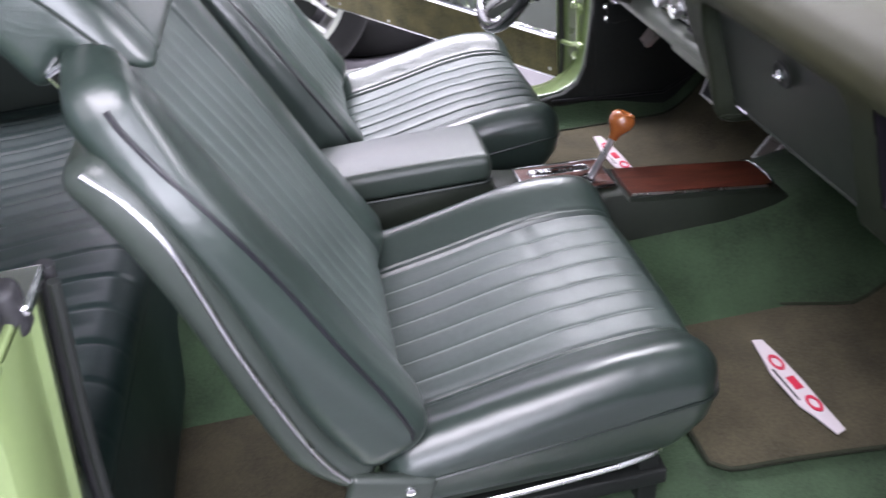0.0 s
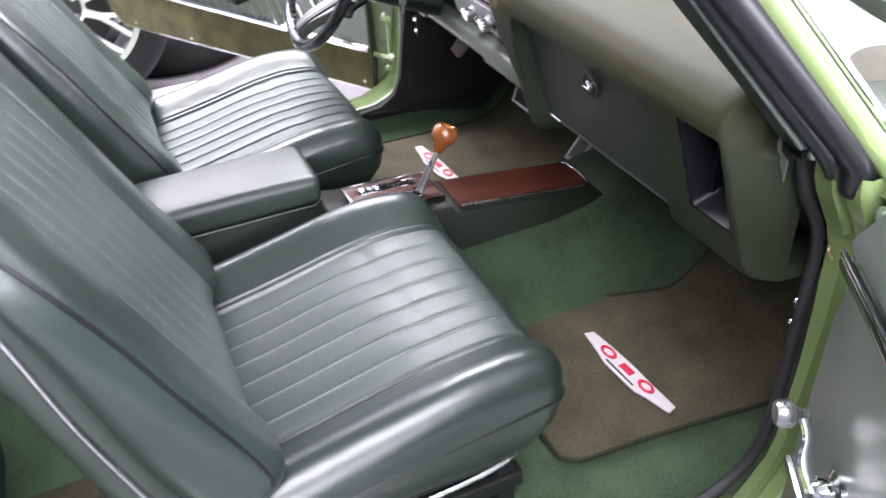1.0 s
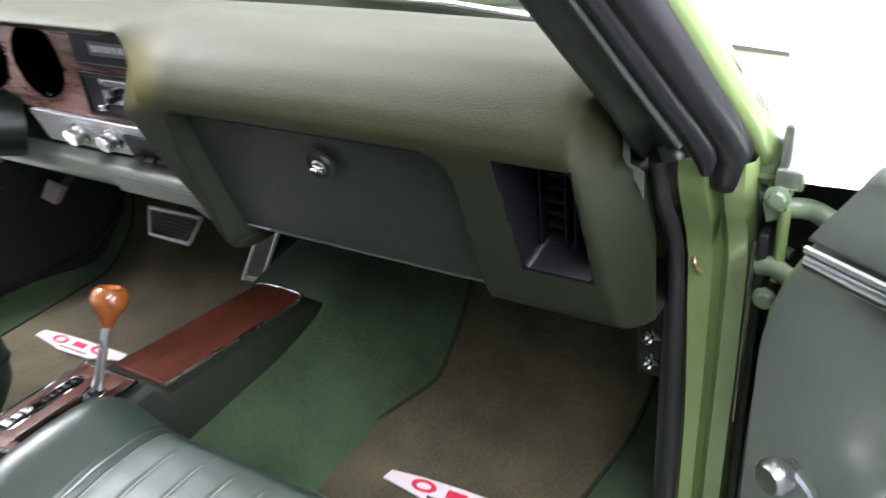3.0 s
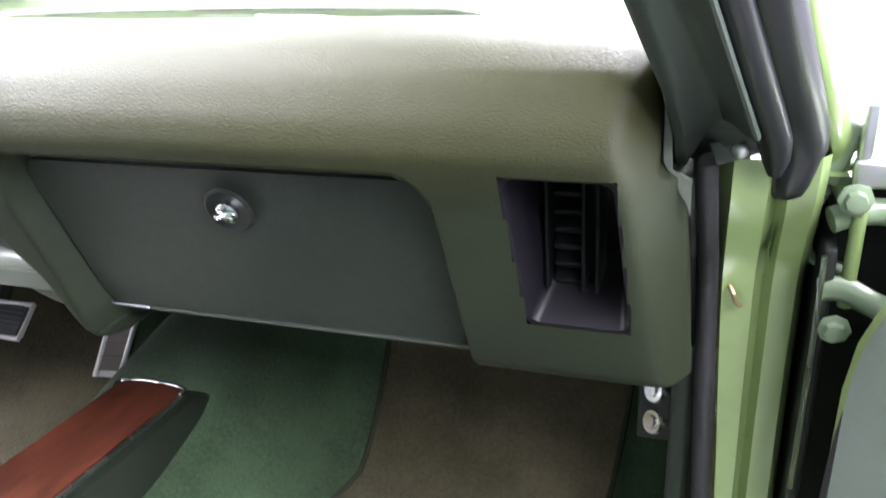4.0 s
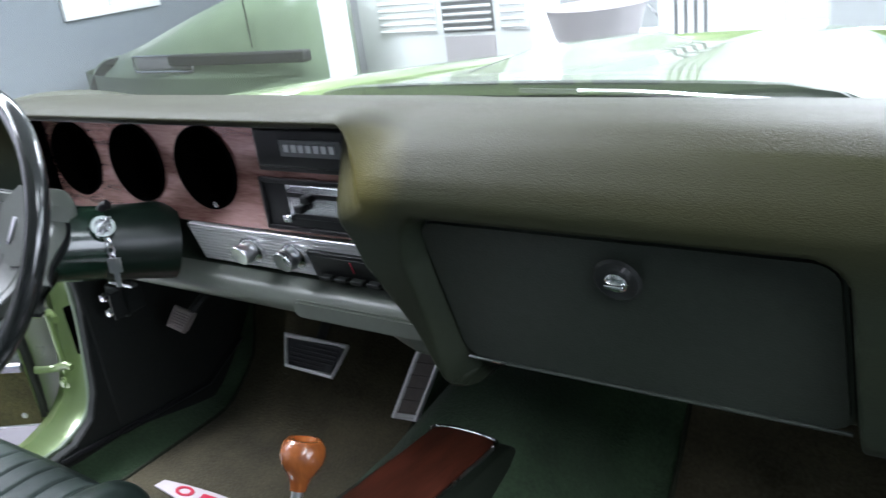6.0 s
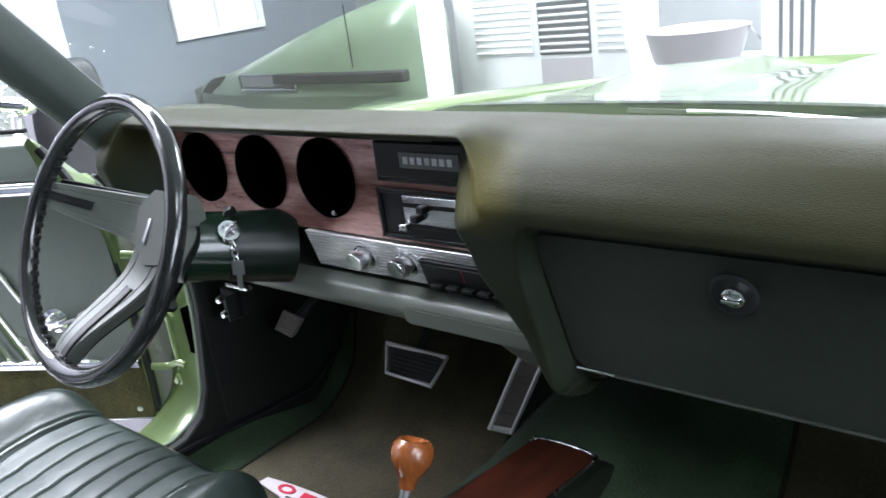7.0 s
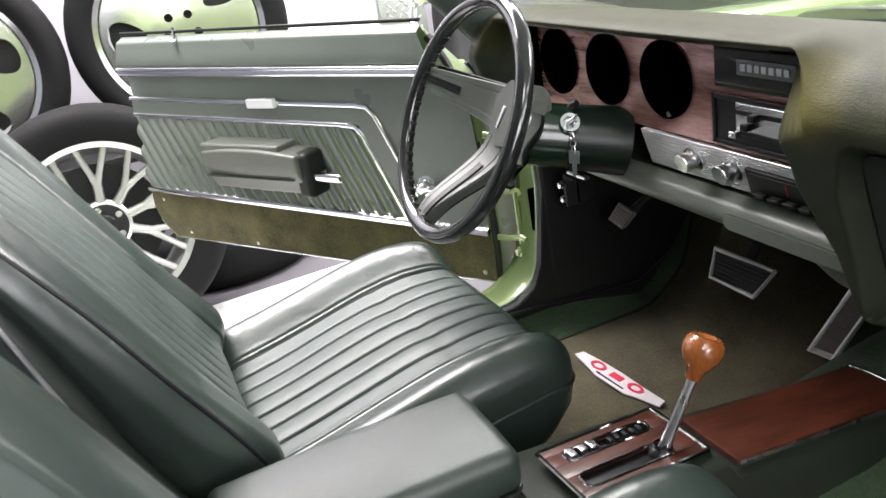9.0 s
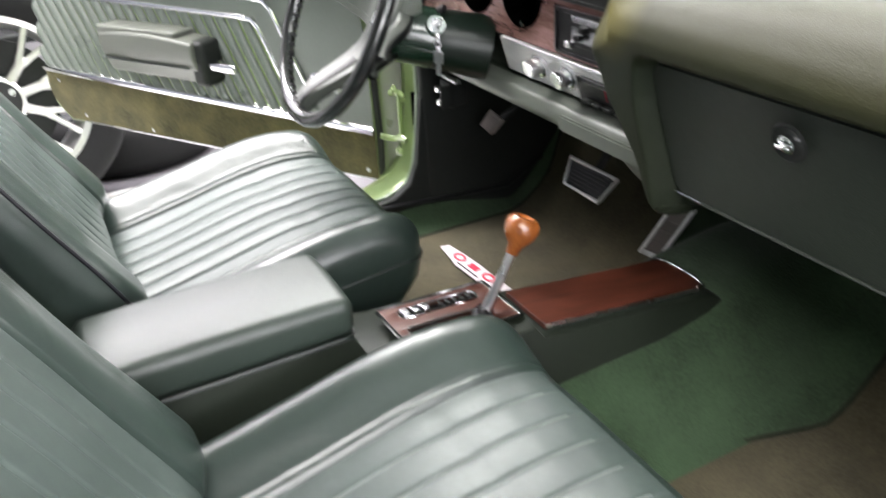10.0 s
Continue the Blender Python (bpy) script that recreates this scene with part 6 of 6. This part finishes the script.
# ---------- wheels and clutter beside the car ----------
def road_wheel(m, spokes, label, alloy=ALLOY, R=0.40, rim=0.275, w=0.20):
    """A tyre on an alloy wheel; z of its frame points out of the face."""
    t = thing("road_wheel", m, label, "wheel", "spare wheels")
    part("tyre", lathe([(rim, -w * 0.42), (rim + 0.03, -w * 0.5), (R - 0.03, -w * 0.5), (R - 0.008, -w * 0.40), (R, -w * 0.25), (R, w * 0.25), (R - 0.008, w * 0.40), (R - 0.03, w * 0.5), (R - 0.055, w * 0.515), (rim + 0.03, w * 0.5), (rim, w * 0.42)], 56), TYRE, t)
    part("rim", lathe([(rim + 0.004, -w * 0.42), (rim - 0.03, -w * 0.3), (rim - 0.035, w * 0.1), (rim - 0.016, w * 0.32), (rim - 0.012, w * 0.40), (rim + 0.006, w * 0.45), (rim + 0.010, w * 0.42)], 56), alloy, t)
    if spokes == 5:
        # flat polished face with five large tear-shaped windows and lug holes
        face = w * 0.34
        loops = [[(0.94 * rim * math.cos(2 * math.pi * i / 60), 0.94 * rim * math.sin(2 * math.pi * i / 60)) for i in range(60)]]
        for k in range(5):
            a = radians(34 + 72 * k)
            hole = []
            for i in range(28):
                q = 2 * math.pi * i / 28
                along, wide = 0.64 * rim + 0.225 * rim * math.cos(q), rim * (0.185 + 0.085 * math.cos(q)) * math.sin(q)
                hole.append((along * math.cos(a) - wide * math.sin(a), along * math.sin(a) + wide * math.cos(a)))
            loops.append(hole)
            a += radians(20)
            loops.append([(0.2 * rim * math.cos(a) + 0.052 * rim * math.cos(q), 0.2 * rim * math.sin(a) + 0.052 * rim * math.sin(q)) for q in [2 * math.pi * i / 14 for i in range(14)]])
        disc, edges = bmesh.new(), []
        for loop in loops:
            vs = [disc.verts.new((x, y, face)) for x, y in loop]
            edges += [disc.edges.new((vs[i], vs[(i + 1) % len(vs)])) for i in range(len(vs))]
        bmesh.ops.triangle_fill(disc, edges=edges, use_beauty=True, use_dissolve=False)
        walls = [grid([[(x, y, face) for x, y in loop + loop[:1]], [(x, y, face - 0.035) for x, y in loop + loop[:1]]]) for loop in loops[1:]]
        part("face", join(disc, *walls), alloy, t, "flat polished wheel face", sharp=30)
        part("brake_drum", lathe([(0.85 * rim, -w * 0.3), (0.85 * rim, -w * 0.1), (0, -w * 0.1)], 24), SATIN, t)
        return t
    part("hub", lathe([(0.085, w * 0.05), (0.085, w * 0.22), (0.075, w * 0.26), (0.036, w * 0.27), (0.034, w * 0.22), (0, w * 0.22)], 32), alloy, t)
    part("hub_cap", lathe([(0.072, w * 0.2), (0.072, w * 0.272), (0.036, w * 0.275), (0.033, w * 0.29), (0.02, w * 0.30), (0, w * 0.30)], 24), BLACK, t)
    part("brake_drum", lathe([(0.2, -w * 0.3), (0.2, -w * 0.2), (0, -w * 0.2)], 24), SATIN, t)
    for i in range(5):
        a = 2 * math.pi * i / 5 + 0.3
        part("nut", lathe([(0.011, w * 0.2), (0.011, w * 0.295), (0, w * 0.295)], 8, pose(0.056 * math.cos(a), 0.056 * math.sin(a), 0)), STEEL, t)
    for i in range(spokes):
        # a stem that forks half way to the rim
        a = 2 * math.pi * i / spokes

        def at(r, d, h):
            return Vector((r * math.cos(a + d), r * math.sin(a + d), w * h))

        sp = part("spoke", tube([at(0.06, 0, 0.16), at(0.10, 0, 0.20), at(0.150, 0, 0.235)], [0.021, 0.016, 0.0155], 8, flat=0.8), alloy, t)
        for d in (-0.17, 0.17):
            part("fork", tube(spline([at(0.143, d * 0.12, 0.235), at(0.185, d * 0.55, 0.27), at(rim - 0.01, d, 0.34)], 5), [0.0125] * 4 + [0.0105] * 7, 8, flat=0.85), alloy, sp)
    return t


def facing(p, n, roll=0):
    n = Vector(n).normalized()
    x = Vector((0, 0, 1)).cross(n).normalized()
    return frame_of(p, x, n.cross(x)) @ pose(0, 0, 0, 0, 0, roll)


# ---------- beside the car ----------
single("wall_partition", block(-3.15, -3.0, -3.0, 1.05, GROUND, 3.0), WHITEWALL, "white painted partition wall behind the wheels", "wall", "structure")
road_wheel(facing((-2.15, -0.845, 0.092), (1, 0.05, 0.10), 12), 10, "black tyre on a silver multi-spoke alloy wheel")
road_wheel(facing((-2.60, -0.385, 0.622), (1, -0.05, -0.02), 0), 5, "black tyre on a polished five-spoke wheel on the shelf", POLISHED, 0.40, 0.30)
road_wheel(facing((-2.60, -1.20, 0.622), (1, 0.0, -0.02), -25), 5, "black tyre on a polished five-spoke wheel on the shelf", POLISHED, 0.40, 0.30)
road_wheel(pose(-2.62, -0.42, GROUND + 0.105, 0, 0, 30), 5, "tyre on a bright wheel lying flat on the floor", CHROME, 0.36, 0.27)
sh = thing("wheel_shelf", pose(-2.68, -0.75, GROUND), "dark steel shelf that holds spare wheels", "shelf")
part("board", block(-0.22, 0.16, -0.9, 0.9, 0.518, 0.552, 0.004), SATIN, sh)
for x, y in ((-0.2, -0.86), (-0.2, 0.86), (0.1, -0.86), (0.1, 0.86)):
    part("leg", block(x - 0.02, x + 0.02, y - 0.02, y + 0.02, 0, 0.518, 0.003), SATIN, sh)


def tread_bars(x0, x1, y0, y1, step=0.034):
    """Raised crossing bars on a plate in xy."""
    bm = bmesh.new()
    i = 0
    y = y0 + step
    while y < y1 - step * 0.5:
        x = x0 + step + (step / 2 if i % 2 else 0)
        while x < x1 - step * 0.5:
            a = radians(45 if (i + int((x - x0) / step)) % 2 else -45)
            c, s = math.cos(a), math.sin(a)
            l, w, h = 0.015, 0.005, 0.003
            low = [bm.verts.new((x + p * c - q * s, y + p * s + q * c, 0)) for p, q in ((-l, 0), (0, -w), (l, 0), (0, w))]
            top = bm.verts.new((x - l * 0.35 * c, y - l * 0.35 * s, h)), bm.verts.new((x + l * 0.35 * c, y + l * 0.35 * s, h))
            bm.faces.new((low[0], low[1], top[0])), bm.faces.new((low[1], top[1], top[0])), bm.faces.new((low[1], low[2], top[1]))
            bm.faces.new((low[2], low[3], top[1])), bm.faces.new((low[3], top[0], top[1])), bm.faces.new((low[3], low[0], top[0]))
            x += step
        y += step * 0.62
        i += 1
    return bm


def tread_plate(name, m, w, h, label, category, step=0.034, mat=TREAD):
    t = thing(name, m, label, category)
    plate = part("plate", block(0, w, 0, h, -0.012, 0.0, 0.002), mat, t)
    bars = part("tread", tread_bars(0.0, w, 0.0, h, step), mat, plate, "raised diamond tread")
    bars["kind"] = "stuff"
    return t


tread_plate("lift_runway", pose(-2.16, -2.9, GROUND + 0.013), 1.05, 2.95, "bright aluminium tread plate runway on the floor", "ramp", 0.045)
tread_plate("tread_panel", frame_of((-2.62, 0.42, GROUND), (0.10, 1, 0), (-0.03, 0, 1)), 0.20, 2.0, "upright aluminium tread plate panel", "panel", 0.034, PANELTREAD)
cab = thing("white_cabinet", pose(-2.78, 0.12, GROUND), "tall white metal cabinet beside the wheels", "cabinet")
part("case", block(-0.2, 0.2, -0.14, 0.27, 0, 2.1, 0.006), WHITE, cab)
part("door", block(0.2, 0.215, -0.13, 0.26, 0.08, 2.05, 0.004), WHITE, cab)
part("handle", tube([(0.23, 0.22, 1.0), (0.23, 0.22, 1.12)], 0.006, 8), STEEL, cab)
bag = thing("garment_bag", pose(-2.75, 0.86, GROUND), "dark grey cloth bag hanging beside the tread plate", "bag")


def bag_warp(p):
    x, y, z = p
    return Vector((x + 0.02 * noise.noise(Vector((y * 9, z * 3, 2))), y * (1 - 0.25 * smooth(0.6, 1.05, z)) + 0.03 * noise.noise(Vector((x * 5, z * 4, 5))), z))


part("cloth", rbox(0.18, 0.30, 1.02, 0.06, (4, 14, 30), bag_warp, k=3, center=(0, 0, 0.51)), RUBBER, bag, sharp=80)

# ---------- in front of the car ----------
w1 = thing("window_1", pose(-5.0, 3.28, 0.86), "small white framed garage window with bright panes", "window", kind="structure")
part("window_frame", join(block(0, 0.04, -0.42, 0.42, -0.30, -0.24), block(0, 0.04, -0.42, 0.42, 0.24, 0.30), block(0, 0.04, -0.42, -0.36, -0.24, 0.24), block(0, 0.04, 0.36, 0.42, -0.24, 0.24), block(0, 0.04, -0.03, 0.03, -0.24, 0.24)), WHITE, w1)
for y0, y1 in ((-0.36, -0.03), (0.03, 0.36)):
    part("pane", block(0.008, 0.014, y0, y1, -0.24, 0.24, 0.001), SKYPANE, w1)


def parked_car():
    """The tail of another green car: rounded body, lamp slot and dark bumper."""
    t = thing("parked_car", pose(-3.2, 3.1, GROUND), "pale green parked car with a dark bumper bar", "car")

    def warp(p):
        x, y, z = p
        k = smooth(-1.5, 1.7, x)
        if z > 0.6:
            z -= 0.52 * (1 - k) ** 1.3
        y += 0.25 * (x / 1.4) ** 2 * (1 if y < 0 else 0.3)
        x -= 0.95 * smooth(-0.45, 0.7, y) * smooth(-0.6, 0.95, x)
        return Vector((x, y, z))

    body = part("body", rbox(2.5, 1.4, 1.05, 0.22, (30, 14, 10), warp, k=5, center=(-0.30, 0, 0.62)), FADED, t, sharp=80)
    part("bumper", moved(rbox(1.05, 0.06, 0.06, 0.012, (10, 2, 2), lambda p: Vector((p.x, p.y + 0.25 * (p.x / 1.4) ** 2 * 0.4, p.z)), k=3), pose(0.42, -0.735, 0.672)), RUBBER, t, "dark rubber bumper bar")
    lamp = part("tail_lamp", moved(rbox(0.50, 0.06, 0.075, 0.02, (4, 2, 2), k=3), pose(-0.20, -0.685, 0.652)), SIGN_GREY, t, "dark lamp slot")
    part("lamp_bezel", tube([(x - 0.20, -0.715, z + 0.652) for x, z in rounded_rect(-0.26, 0.26, -0.045, 0.045, 0.02)], 0.008, 6, closed=True), CHROME, lamp)
    part("panel_gap", tube([(0.55, -0.708 + 0.0, z) for z in (0.72, 0.85, 0.95, 1.05)], 0.004, 6), BLACK, body)
    for x in (-1.0, 0.40):
        part("wheel", lathe([(0, -0.1), (0.30, -0.1), (0.33, -0.06), (0.33, 0.06), (0.30, 0.1), (0, 0.1)], 28, pose(x, -0.42, 0.325, 90)), TYRE, t)


parked_car()
ac = thing("louvred_unit", pose(-2.017, 3.15, GROUND), "white louvred heating unit", "heater")
part("case", block(-0.51, 0.62, 0.0, 0.35, 0, 1.6, 0.012), WHITE, ac)
part("lower_panel", block(0.08, 0.40, -0.008, 0.0, 0.42, 0.62, 0.003), LABEL, ac)
for gx0, gx1, mat in ((-0.36, 0.04, WHITE), (0.08, 0.40, SIGN_GREY), (0.44, 0.60, WHITE)):
    g = part("grille", block(gx0, gx1, -0.010, -0.002, 0.64, 1.50, 0.003), mat, ac)
    for i in range(22):
        z = 0.66 + 0.038 * i
        part("slat", moved(rbox(gx1 - gx0 - 0.02, 0.016, 0.012, 0.003, k=1), pose((gx0 + gx1) / 2, -0.014, z, 30)), WHITE, g)
# column added for a pale upright reflection in the windshield
pipe = thing("reflection_column", pose(-1.888, 2.2, GROUND), "white round column in place of a windshield reflection", "post")
part("shaft", lathe([(0.0, 0.0), (0.10, 0.0), (0.10, 0.02), (0.062, 0.03), (0.062, 3.32), (0, 3.32)], 28), WHITE, pipe)
tb = thing("workbench", pose(-0.9, 3.2, GROUND), "white workbench along the far wall", "bench")
part("top", block(-0.42, 1.3, -0.3, 0.35, 0.52, 0.56, 0.006), WHITE, tb)
for x, y in ((-0.38, -0.25), (1.2, -0.25), (-0.38, 0.3), (1.2, 0.3)):
    part("leg", block(x - 0.025, x + 0.025, y - 0.025, y + 0.025, 0, 0.52, 0.003), STEEL, tb)
bo = thing("wire_basket", pose(-1.0, 3.05, GROUND + 0.56), "pale round basket with looped handles on the bench", "basket")
part("bowl", lathe([(0.0, 0.0), (0.16, 0.0), (0.20, 0.05), (0.235, 0.18), (0.245, 0.19), (0.225, 0.18), (0.19, 0.05), (0.15, 0.012), (0.0, 0.012)], 40), LABEL, bo)
for a in (0.4, 2.6):
    part("handle", tube(spline([(0.24 * math.cos(a - 0.3), 0.24 * math.sin(a - 0.3), 0.18), (0.29 * math.cos(a), 0.29 * math.sin(a), 0.10), (0.24 * math.cos(a + 0.3), 0.24 * math.sin(a + 0.3), 0.18)], 5), 0.006, 6), STEEL, bo)
bx = thing("white_locker", pose(-0.42, 3.1, GROUND + 0.56), "tall white locker with narrow vents on the bench", "locker")
part("case", block(-0.30, 0.20, 0, 0.25, 0, 1.2, 0.008), WHITE, bx)
for i in range(4):
    part("vent_slot", block(-0.22 + 0.045 * i, -0.205 + 0.045 * i, -0.006, 0.004, 0.02, 0.9, 0.002), SIGN_GREY, bx)
bb = thing("grey_crate", pose(0.3, 3.1, GROUND + 0.56), "grey storage crate on the bench", "crate")
part("tub", rbox(0.55, 0.3, 0.24, 0.03, (4, 3, 2), k=3, center=(0, 0, 0.12)), WALL, bb)
part("lid", rbox(0.58, 0.33, 0.03, 0.012, (2, 2, 1), center=(0, 0, 0.25)), GREYWALL, bb)
